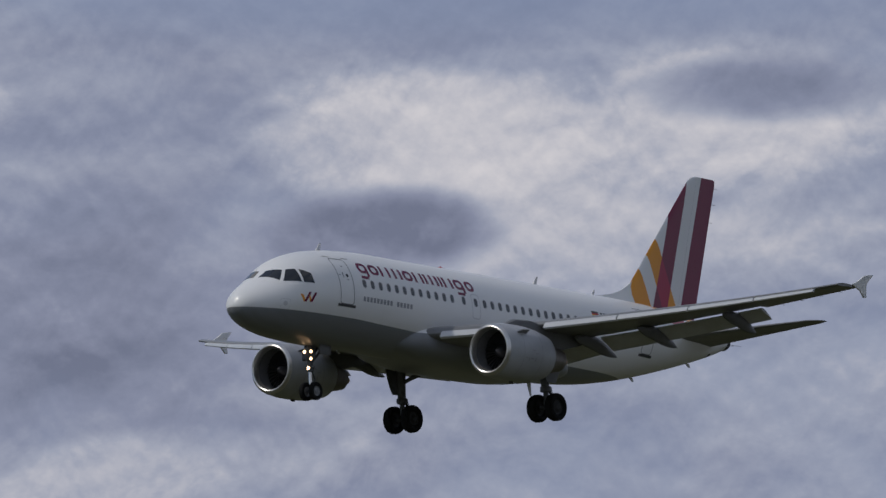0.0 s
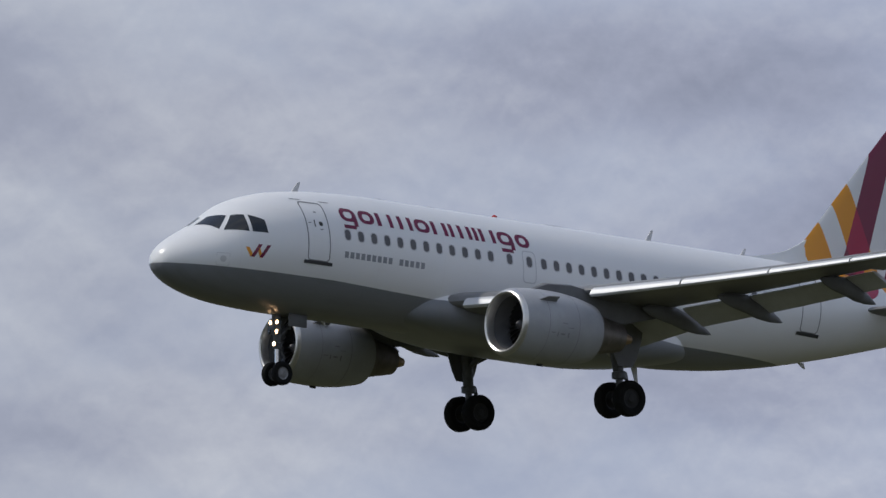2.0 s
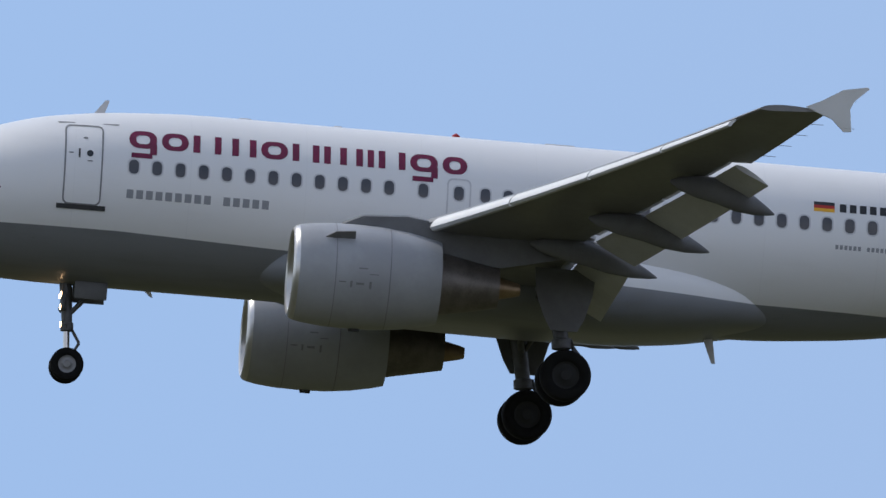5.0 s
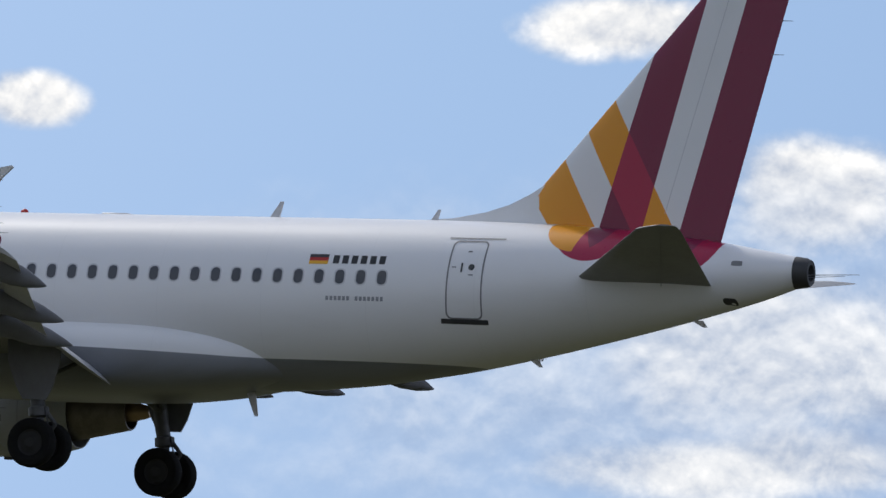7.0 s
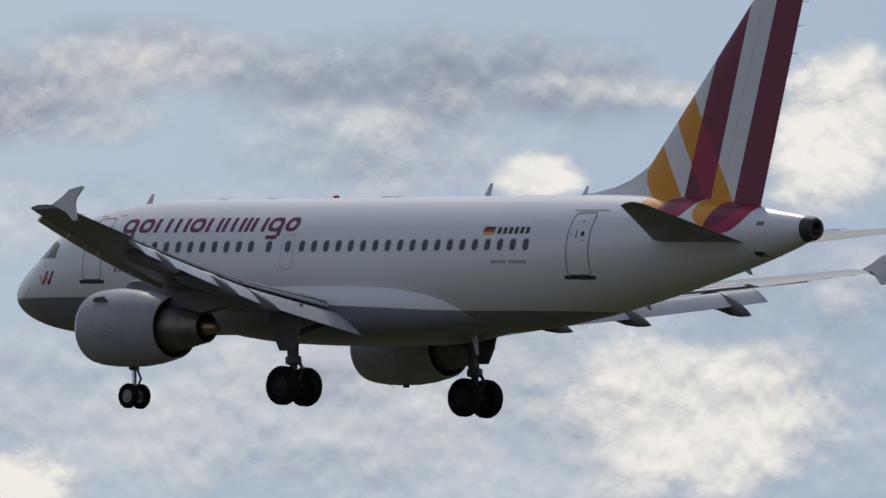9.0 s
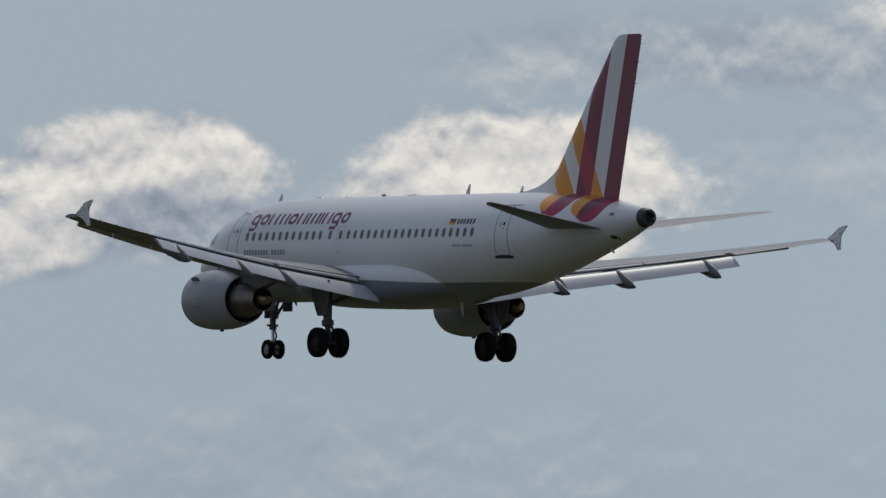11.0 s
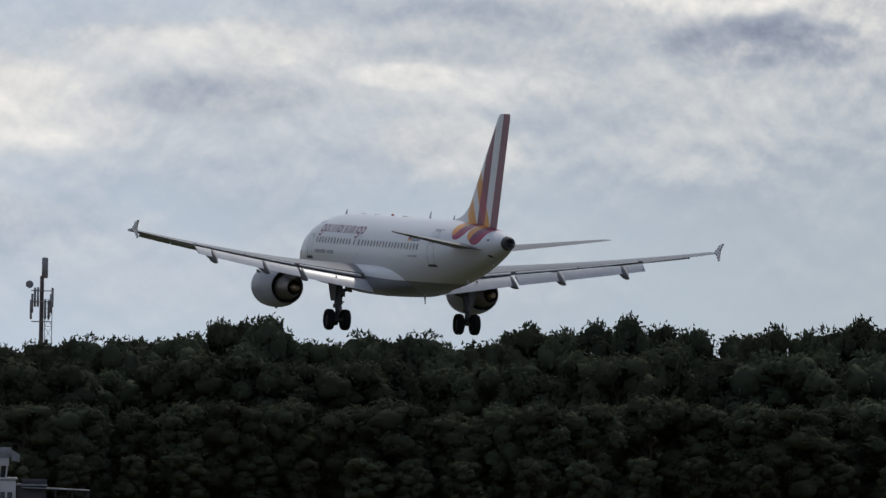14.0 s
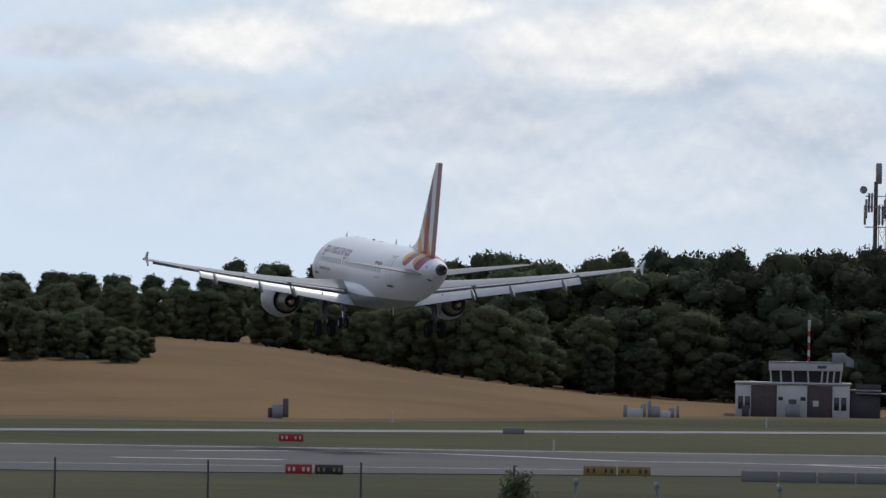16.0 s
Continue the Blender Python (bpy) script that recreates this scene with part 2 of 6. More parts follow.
CLOUD_SOFT = ((-90, 0.75), (-52, 0.7), (-44, 0.85), (-36, 1.0), (-10, 0.7), (8, 0.35), (14, 0.30), (38, 0.20), (46, 0.20), (60, 0.05), (66, 0.2), (70, 0.5), (75, 0.75), (110, 0.6))
HAZE_COLOUR = ((-90, (0.28, 0.33, 0.43)), (-56, (0.22, 0.28, 0.43)), (-45, (0.24, 0.29, 0.42)), (-36, (0.29, 0.32, 0.38)), (-26, (0.29, 0.33, 0.40)), (-14, (0.22, 0.31, 0.48)), (-5, (0.21, 0.315, 0.505)), (13, (0.205, 0.31, 0.50)), (20, (0.255, 0.37, 0.56)), (27, (0.32, 0.435, 0.63)), (34, (0.38, 0.50, 0.69)), (42, (0.41, 0.51, 0.64)), (47, (0.47, 0.565, 0.67)), (53, (0.42, 0.505, 0.585)), (58, (0.39, 0.47, 0.535)), (66, (0.43, 0.49, 0.54)), (71, (0.50, 0.58, 0.68)), (75, (0.50, 0.59, 0.70)), (110, (0.35, 0.38, 0.42)))


def cloud_group():
    """One cloud bank laid over those before it."""
    tree = bpy.data.node_groups.new("cloud_bank", "ShaderNodeTree")
    k = Nodes(tree)
    for name, kind in (("Spot", "Vector"), ("Scale", "Vector"), ("Shift", "Vector"), ("Rough", "Float"), ("Cover", "Float"), ("Tone", "Float"), ("Lit", "Float"), ("Share", "Float"), ("Soft", "Float"), ("Hard", "Float")):
        tree.interface.new_socket(name, in_out="INPUT", socket_type="NodeSocket" + kind)
    for name in ("Cover", "Tone"):
        tree.interface.new_socket(name, in_out="OUTPUT", socket_type="NodeSocketFloat")
    i, o = k.node("NodeGroupInput").outputs, k.node("NodeGroupOutput").inputs
    q = k.node("ShaderNodeVectorMath", operation="MULTIPLY_ADD")
    k.put(q.inputs[0], i["Spot"]), k.put(q.inputs[1], i["Scale"]), k.put(q.inputs[2], i["Shift"])
    d = k.node("ShaderNodeVectorMath", operation="DOT_PRODUCT")
    k.put(d.inputs[0], q.outputs[0]), k.put(d.inputs[1], q.outputs[0])
    m = k.smooth(k.math("SUBTRACT", i["Rough"], d.outputs["Value"]), i["Hard"], i["Soft"])
    for out, old, value in (("Cover", i["Cover"], i["Share"]), ("Tone", i["Tone"], i["Lit"])):
        k.put(o[out], k.math("MULTIPLY_ADD", k.math("SUBTRACT", value, old), m, old))
    return tree


def build_world():
    world = bpy.data.worlds.new("sky")
    scene.world = world
    world.use_nodes = True
    k = Nodes(world.node_tree)
    sky = k.node("ShaderNodeTexSky", sky_type="NISHITA", sun_disc=False)
    sky.sun_elevation, sky.sun_rotation = radians(SUN_ELEVATION), radians(-SUN_YAW)
    sky.air_density, sky.dust_density, sky.ozone_density = 1.0, 0.6, 1.5
    way = k.node("ShaderNodeTexCoord").outputs["Generated"]
    sep = k.node("ShaderNodeSeparateXYZ")
    k.put(sep.inputs[0], way)
    x, y, z = sep.outputs
    u = k.math("MULTIPLY", k.math("ARCTAN2", k.math("MULTIPLY", x, -1.0), y), 57.29578)
    v = k.math("MULTIPLY", k.math("ARCSINE", z), 57.29578)
    f = k.math("DIVIDE", k.math("ADD", u, 90.0), 200.0, clamp=True)
    at = lambda a: (a + 90.0) / 200.0
    soft = k.ramp(f, [(at(a), grey(c)) for a, c in CLOUD_SOFT])
    crisp = k.math("SUBTRACT", 1.0, soft)

    def vmath(op, a, b, c=None):
        n = k.node("ShaderNodeVectorMath", operation=op)
        for s, w in zip(n.inputs, (a, b, c)):
            k.put(s, w)
        return n.outputs["Value"] if op == "DOT_PRODUCT" else n.outputs[0]

    def heap(dv, detail):
        """Rounded heads on rounded heads."""
        p = k.vec(k.math("MULTIPLY", u, 1.0), k.math("MULTIPLY", k.math("ADD", v, dv), 1.25), 3.7)
        wob = k.node("ShaderNodeTexNoise")
        k.put(wob.inputs["Vector"], p)
        wob.inputs["Scale"].default_value, wob.inputs["Detail"].default_value = 2.0, 4.0
        bent = vmath("MULTIPLY_ADD", wob.outputs["Color"], (0.35, 0.35, 0.0), p)
        puff = k.node("ShaderNodeTexVoronoi", feature="SMOOTH_F1", normalize=True)
        k.put(puff.inputs["Vector"], bent)
        puff.inputs["Scale"].default_value, puff.inputs["Detail"].default_value = 1.5, detail
        puff.inputs["Roughness"].default_value, puff.inputs["Lacunarity"].default_value = 0.55, 2.2
        puff.inputs["Smoothness"].default_value = 0.15
        heads = k.math("SUBTRACT", 1.0, puff.outputs["Distance"])
        return k.math("ADD", k.math("MULTIPLY", k.noise(p, 0.9, 7.0, 0.58, 0.1), 0.55), k.math("MULTIPLY", heads, 0.45))
    body = heap(0.0, 4.0)
    above = heap(0.07, 4.0)
    # broken cloud all round, then the banks that stand over the airfield
    wide = k.noise(k.vec(k.math("MULTIPLY", x, 3.0), k.math("MULTIPLY", y, 3.0), k.math("MULTIPLY", z, 5.0)), 1.3, 6.0, 0.55, 0.3)
    high = k.math("MAXIMUM", k.smooth(v, 9.0, 16.0), k.math("MAXIMUM", k.smooth(u, 78.0, 92.0), k.smooth(u, -60.0, -75.0)))
    cover = k.math("MULTIPLY", k.smooth(wide, 0.42, 0.62), high)
    tone = k.math("ADD", 0.12, k.math("MULTIPLY", wide, 0.65))
    rough = k.math("MULTIPLY", k.math("SUBTRACT", body, 0.64), k.math("ADD", 1.9, k.math("MULTIPLY", crisp, 1.5)))
    rough = k.math("ADD", rough, 0.72)
    spot_at = k.vec(u, v, 0.0)
    laid = cloud_group()
    for cu, cv, ru, rv, lit, share, edge in EAST_CLOUDS + EAST_BANKS_CLOUDS + EAST_VEIL_CLOUDS + GAP_WISPS_CLOUDS + SOUTH_HEAPS_CLOUDS + SOUTH_LOW_CLOUDS + WEST_HEAPS_CLOUDS + WEST_BASE_CLOUDS + WEST_LOW_CLOUDS + WEST_STREAKS_CLOUDS + FAR_HEAPS_CLOUDS + FAR_BASE_CLOUDS + FAR_LOW_CLOUDS + FAR_BELLIES_CLOUDS + END_BASE_CLOUDS + END_STREAKS_CLOUDS:
        n = k.node("ShaderNodeGroup", node_tree=laid)
        for name, value in (("Spot", spot_at), ("Rough", rough), ("Cover", cover), ("Tone", tone), ("Scale", (1 / ru, 1 / rv, 0.0)), ("Shift", (-cu / ru, -cv / rv, 0.0)), ("Lit", lit), ("Share", share), ("Soft", edge), ("Hard", -edge)):
            k.put(n.inputs[name], value)
        cover, tone = n.outputs
    # sunlit heads, grey bellies
    relief = k.math("MULTIPLY", k.math("SUBTRACT", body, above), k.math("ADD", 0.5, k.math("MULTIPLY", crisp, 4.0)))
    tone = k.math("ADD", tone, k.math("MAXIMUM", k.math("MINIMUM", relief, 0.30), -0.30))
    mid = k.noise(k.vec(k.math("MULTIPLY", u, 0.8), k.math("MULTIPLY", v, 1.5), 8.3), 1.1, 5.0, 0.5, 0.4)
    tone = k.math("ADD", tone, k.math("MULTIPLY", k.math("SUBTRACT", mid, 0.5), 0.34), clamp=True)
    cloud = k.ramp(tone, [(0.0, (0.165, 0.19, 0.26)), (0.2, (0.245, 0.275, 0.36)), (0.4, (0.365, 0.40, 0.47)), (0.65, (0.60, 0.605, 0.615)), (1.0, (0.92, 0.885, 0.83))])
    cloud = k.mix(1.0, cloud, k.ramp(f, [(at(-50), (1.03, 1.0, 1.05)), (at(-40), (1.04, 1.0, 0.96)), (at(-15), (1.0, 1.0, 1.0))]), "MULTIPLY")
    veil = k.smooth(v, 26.0, 9.0)
    pale = k.ramp(f, [(at(a), c) for a, c in HAZE_COLOUR])
    clear = k.mix(veil, sky.outputs[0], k.mix(1.0, pale, (10, 10, 10, 1), "MULTIPLY"))
    haze = k.math("MULTIPLY", k.smooth(v, 2.2, -0.5), 0.75)
    cloud = k.mix(haze, cloud, pale)
    full = k.mix(cover, clear, k.mix(1.0, cloud, (10, 10, 10, 1), "MULTIPLY"))
    back = k.node("ShaderNodeBackground")
    k.put(back.inputs[0], full)
    back.inputs[1].default_value = 0.1
    k.tree.links.new(back.outputs[0], k.node("ShaderNodeOutputWorld").inputs[0])


build_world()

sun_data = bpy.data.lights.new("sun", "SUN")
sun_data.energy, sun_data.angle, sun_data.color = 1.4, radians(2.5), (1.0, 0.95, 0.87)
sun = new("sun", sun_data)
a, e = radians(SUN_YAW), radians(SUN_ELEVATION)
sun.matrix_world = look((-math.sin(a) * math.cos(e) * 500, math.cos(a) * math.cos(e) * 500, math.sin(e) * 500), (0, 0, 0))

# ---- materials ----


def surface(name, colour, rough=0.5, metal=0.0, second=None, scale=3.0, amount=0.5, bump=0.0, bump_scale=40.0, fine=8.0, coat=0.0, rand=0.0, spec=0.5):
    """A material with variation at two scales, in metres."""
    m = bpy.data.materials.new(name)
    m.use_nodes = True
    k = Nodes(m.node_tree)
    p = k.node("ShaderNodeTexCoord").outputs["Object"]
    second = second or tuple(c * 0.75 for c in colour)
    n1 = k.smooth(k.noise(p, scale, 5.0, 0.6), 0.35, 0.65)
    n2 = k.noise(p, scale * fine, 3.0, 0.6)
    f = k.math("MULTIPLY", k.math("ADD", k.math("MULTIPLY", n1, 0.65), k.math("MULTIPLY", n2, 0.35)), amount)
    col = k.mix(f, (*colour, 1), (*second, 1))
    if rand:
        r = k.node("ShaderNodeObjectInfo").outputs["Random"]
        hsv = k.node("ShaderNodeHueSaturation")
        k.put(hsv.inputs["Value"], k.math("ADD", 1.0 - rand, k.math("MULTIPLY", r, 2 * rand)))
        k.put(hsv.inputs["Hue"], k.math("ADD", 0.485, k.math("MULTIPLY", r, 0.03)))
        k.put(hsv.inputs["Color"], col)
        col = hsv.outputs[0]
    return finish(m, k, col, rough, metal, n2, bump, coat, spec)


def finish(m, k, col, rough, metal, n2=None, bump=0.0, coat=0.0, spec=0.5):
    b = k.node("ShaderNodeBsdfPrincipled")
    b.inputs["Specular IOR Level"].default_value = spec
    k.put(b.inputs["Base Color"], col)
    if n2 is not None:
        k.put(b.inputs["Roughness"], k.math("ADD", rough - 0.06, k.math("MULTIPLY", n2, 0.12), clamp=True))
    else:
        b.inputs["Roughness"].default_value = rough
    b.inputs["Metallic"].default_value = metal
    b.inputs["Coat Weight"].default_value = coat
    b.inputs["Coat Roughness"].default_value = 0.12
    if bump and n2 is not None:
        bp = k.node("ShaderNodeBump")
        bp.inputs["Strength"].default_value, bp.inputs["Distance"].default_value = bump, 0.05
        k.put(bp.inputs["Height"], n2)
        k.put(b.inputs["Normal"], bp.outputs[0])
    k.tree.links.new(b.outputs[0], k.node("ShaderNodeOutputMaterial").inputs[0])
    return m


def glow(name, colour, strength):
    m = bpy.data.materials.new(name)
    m.use_nodes = True
    k = Nodes(m.node_tree)
    n = k.node("ShaderNodeEmission")
    n.inputs[0].default_value, n.inputs[1].default_value = (*colour, 1), strength
    k.tree.links.new(n.outputs[0], k.node("ShaderNodeOutputMaterial").inputs[0])
    return m


PURPLE, ORANGE, MAGENTA, WHITE, BELLY = (0.18, 0.008, 0.045), (0.72, 0.29, 0.012), (0.36, 0.010, 0.055), (0.74, 0.74, 0.74), (0.20, 0.21, 0.23)


def tail_colours(k, x, z, base):
    """Slanted bands of the tail paint, in the aircraft's own metres."""
    def over(x0, z0, s):
        return k.math("GREATER_THAN", k.math("SUBTRACT", x, k.math("ADD", x0, k.math("MULTIPLY", k.math("SUBTRACT", z, z0), s))), 0.0)

    def band(l, r):
        return k.math("MULTIPLY", over(*l), k.math("SUBTRACT", 1.0, over(*r)))
    o2 = band((26.76, 2.68, -0.66), (27.59, 3.45, -0.535))
    o1 = band((28.12, 4.12, -0.52), (28.78, 4.84, -0.54))
    p1 = band((28.41, 1.66, 0.273), (29.57, 2.02, 0.242))
    p2 = over(30.50, 1.97, 0.248)
    orange = k.math("MAXIMUM", o1, o2)
    col = k.mix(orange, base, (*ORANGE, 1))
    col = k.mix(p1, col, k.mix(orange, (*PURPLE, 1), (*MAGENTA, 1)))
    return k.mix(p2, col, (*PURPLE, 1))


def fuselage_paint():
    m = bpy.data.materials.new("fuselage_paint")
    m.use_nodes = True
    k = Nodes(m.node_tree)
    p = k.node("ShaderNodeTexCoord").outputs["Object"]
    sep = k.node("ShaderNodeSeparateXYZ")
    k.put(sep.inputs[0], p)
    x, y, z = sep.outputs
    grime = k.noise(k.vec(k.math("MULTIPLY", x, 0.35), y, k.math("MULTIPLY", z, 1.6)), 1.2, 6.0, 0.62)
    fine = k.noise(p, 14.0, 3.0, 0.6)
    base = k.mix(k.math("MULTIPLY", k.smooth(grime, 0.5, 0.8), 0.22), (*WHITE, 1), (0.62, 0.61, 0.58, 1))
    # grey belly below a line that falls slightly to the rear
    line = k.math("SUBTRACT", -0.80, k.math("MULTIPLY", k.math("MINIMUM", k.math("MAXIMUM", x, 6.0), 20.0), 0.031))
    low = k.math("LESS_THAN", z, line)
    streak = k.smooth(k.noise(k.vec(k.math("MULTIPLY", x, 0.25), k.math("MULTIPLY", y, 2.0), 0.0), 1.5, 5.0, 0.6), 0.4, 0.75)
    belly = k.mix(k.math("MULTIPLY", streak, 0.45), (*BELLY, 1), (0.15, 0.15, 0.155, 1))
    col = k.mix(low, base, belly)
    # frames and lap joints, barely darker than the paint
    joint = k.math("LESS_THAN", k.math("FRACT", k.math("DIVIDE", k.math("ADD", x, 0.4), 2.65)), 0.006)
    col = k.mix(k.math("MULTIPLY", joint, 0.07), col, (0.3, 0.3, 0.31, 1))

    def disc(cx, cz, r):
        d = k.math("ADD", k.math("POWER", k.math("SUBTRACT", x, cx), 2.0), k.math("POWER", k.math("SUBTRACT", z, cz), 2.0))
        return k.math("LESS_THAN", d, r * r)
    painted = tail_colours(k, x, z, col)
    # the stroke's bend under the fin, and the end of the rear band
    col = k.mix(disc(30.82, 1.72, 0.90), col, (*MAGENTA, 1))
    col = k.mix(disc(30.42, 1.82, 0.80), col, painted)
    col = k.mix(disc(28.65, 1.96, 0.92), col, (*MAGENTA, 1))
    col = k.mix(disc(28.30, 2.06, 0.80), col, painted)
    return finish(m, k, col, 0.30, 0.0, fine, 0.005, 0.0, 0.5)


def fin_paint():
    m = bpy.data.materials.new("fin_paint")
    m.use_nodes = True
    k = Nodes(m.node_tree)
    p = k.node("ShaderNodeTexCoord").outputs["Object"]
    sep = k.node("ShaderNodeSeparateXYZ")
    k.put(sep.inputs[0], p)
    fine = k.noise(p, 12.0, 3.0, 0.6)
    base = k.mix(k.math("MULTIPLY", k.smooth(k.noise(p, 0.8, 5.0, 0.6), 0.45, 0.8), 0.2), (*WHITE, 1), (0.62, 0.62, 0.61, 1))
    col = tail_colours(k, sep.outputs[0], sep.outputs[2], base)
    return finish(m, k, col, 0.30, 0.0, fine, 0.005, 0.0, 0.5)


M = dict(
    fuselage=fuselage_paint(), fin=fin_paint(),
    # wing grey set darker than its own: the underside's shade is in the colour
    wing=surface("wing_shade_paint", (0.20, 0.202, 0.208), 0.32, 0.0, (0.14, 0.14, 0.143), 0.8, 0.7, 0.01, spec=0.5),
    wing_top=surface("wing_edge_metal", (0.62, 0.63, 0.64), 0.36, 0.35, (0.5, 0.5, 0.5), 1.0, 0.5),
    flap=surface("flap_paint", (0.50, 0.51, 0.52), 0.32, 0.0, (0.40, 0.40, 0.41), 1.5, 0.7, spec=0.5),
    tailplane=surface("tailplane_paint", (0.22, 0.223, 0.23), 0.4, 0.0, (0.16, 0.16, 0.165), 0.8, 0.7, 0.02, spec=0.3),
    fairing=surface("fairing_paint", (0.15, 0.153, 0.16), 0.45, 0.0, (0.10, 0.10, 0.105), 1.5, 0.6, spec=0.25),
    white=surface("white_paint", WHITE, 0.35, 0.0, (0.66, 0.66, 0.65), 1.0, 0.5),
    nacelle=surface("nacelle_paint", (0.37, 0.38, 0.40), 0.36, 0.0, (0.29, 0.295, 0.31), 0.9, 0.7, 0.01, spec=0.35),
    lip=surface("inlet_lip_metal", (0.62, 0.61, 0.60), 0.30, 0.8, (0.45, 0.44, 0.42), 2.0, 0.6),
    core=surface("hot_metal", (0.24, 0.215, 0.20), 0.45, 0.7, (0.12, 0.105, 0.095), 2.5, 0.8),
    plug=surface("exhaust_plug", (0.42, 0.30, 0.19), 0.38, 0.8, (0.25, 0.17, 0.11), 3.0, 0.7),
    duct=surface("dark_duct", (0.035, 0.035, 0.038), 0.6, 0.0, (0.02, 0.02, 0.02), 2.0, 0.6),
    fan=surface("fan_blade_metal", (0.09, 0.09, 0.10), 0.4, 0.8, (0.05, 0.05, 0.05), 3.0, 0.6),
    glass=surface("cockpit_glass", (0.035, 0.038, 0.042), 0.12, 0.0, (0.02, 0.02, 0.022), 1.0, 0.5),
    pane=surface("cabin_pane", (0.05, 0.055, 0.065), 0.15, 0.0, (0.09, 0.09, 0.10), 0.7, 0.8),
    rim=surface("window_rim", (0.56, 0.56, 0.57), 0.4, 0.0, (0.45, 0.45, 0.46), 4.0, 0.5),
    line=surface("door_seal", (0.17, 0.17, 0.18), 0.5, 0.0, (0.25, 0.25, 0.25), 4.0, 0.6),
    dark=surface("dark_seal", (0.03, 0.03, 0.033), 0.55, 0.0, (0.05, 0.05, 0.05), 4.0, 0.6),
    purple=surface("purple_paint", PURPLE, 0.25, 0.0, (0.085, 0.005, 0.03), 3.0, 0.6),
    orange=surface("orange_paint", ORANGE, 0.35, 0.0, (0.62, 0.24, 0.01), 3.0, 0.6),
    letter=surface("grey_lettering", (0.24, 0.25, 0.27), 0.4, 0.0, (0.3, 0.3, 0.32), 3.0, 0.6),
    black=surface("black_paint", (0.015, 0.015, 0.017), 0.4, 0.0, (0.02, 0.02, 0.02), 3.0, 0.5),
    red=surface("red_paint", (0.42, 0.015, 0.012), 0.4, 0.0, (0.34, 0.015, 0.012), 3.0, 0.6),
    gold=surface("gold_paint", (0.80, 0.42, 0.02), 0.4, 0.0, (0.7, 0.36, 0.02), 3.0, 0.6),
    tyre=surface("tyre_rubber", (0.009, 0.009, 0.010), 0.85, 0.0, (0.014, 0.014, 0.013), 4.0, 0.8, 0.2, spec=0.12),
    hub=surface("wheel_hub", (0.22, 0.22, 0.23), 0.45, 0.4, (0.2, 0.2, 0.2), 6.0, 0.7),
    brake=surface("main_wheel_hub", (0.012, 0.012, 0.013), 0.7, 0.1, (0.015, 0.015, 0.015), 6.0, 0.7),
    strut=surface("gear_steel", (0.10, 0.103, 0.11), 0.5, 0.2, (0.05, 0.05, 0.05), 5.0, 0.8),
    chrome=surface("oleo_chrome", (0.6, 0.6, 0.62), 0.15, 1.0, (0.5, 0.5, 0.5), 5.0, 0.5),
    lamp=glow("landing_light", (1.0, 0.62, 0.34), 6.0),
    beacon=glow("red_beacon", (1.0, 0.06, 0.05), 2.0),
)

# ---- mesh tools ----


def mesh_of(name, verts, faces, smooth=True, angle=40):
    me = bpy.data.meshes.new(name)
    me.from_pydata([tuple(v) for v in verts], [], faces)
    bm = bmesh.new()
    bm.from_mesh(me)
    bmesh.ops.remove_doubles(bm, verts=bm.verts, dist=1e-5)
    bmesh.ops.recalc_face_normals(bm, faces=bm.faces)
    for f in bm.faces:
        f.smooth = smooth
    if smooth:
        for ed in bm.edges:
            if len(ed.link_faces) == 2 and ed.calc_face_angle(0) > radians(angle):
                ed.smooth = False
    bm.to_mesh(me)
    bm.free()
    return me


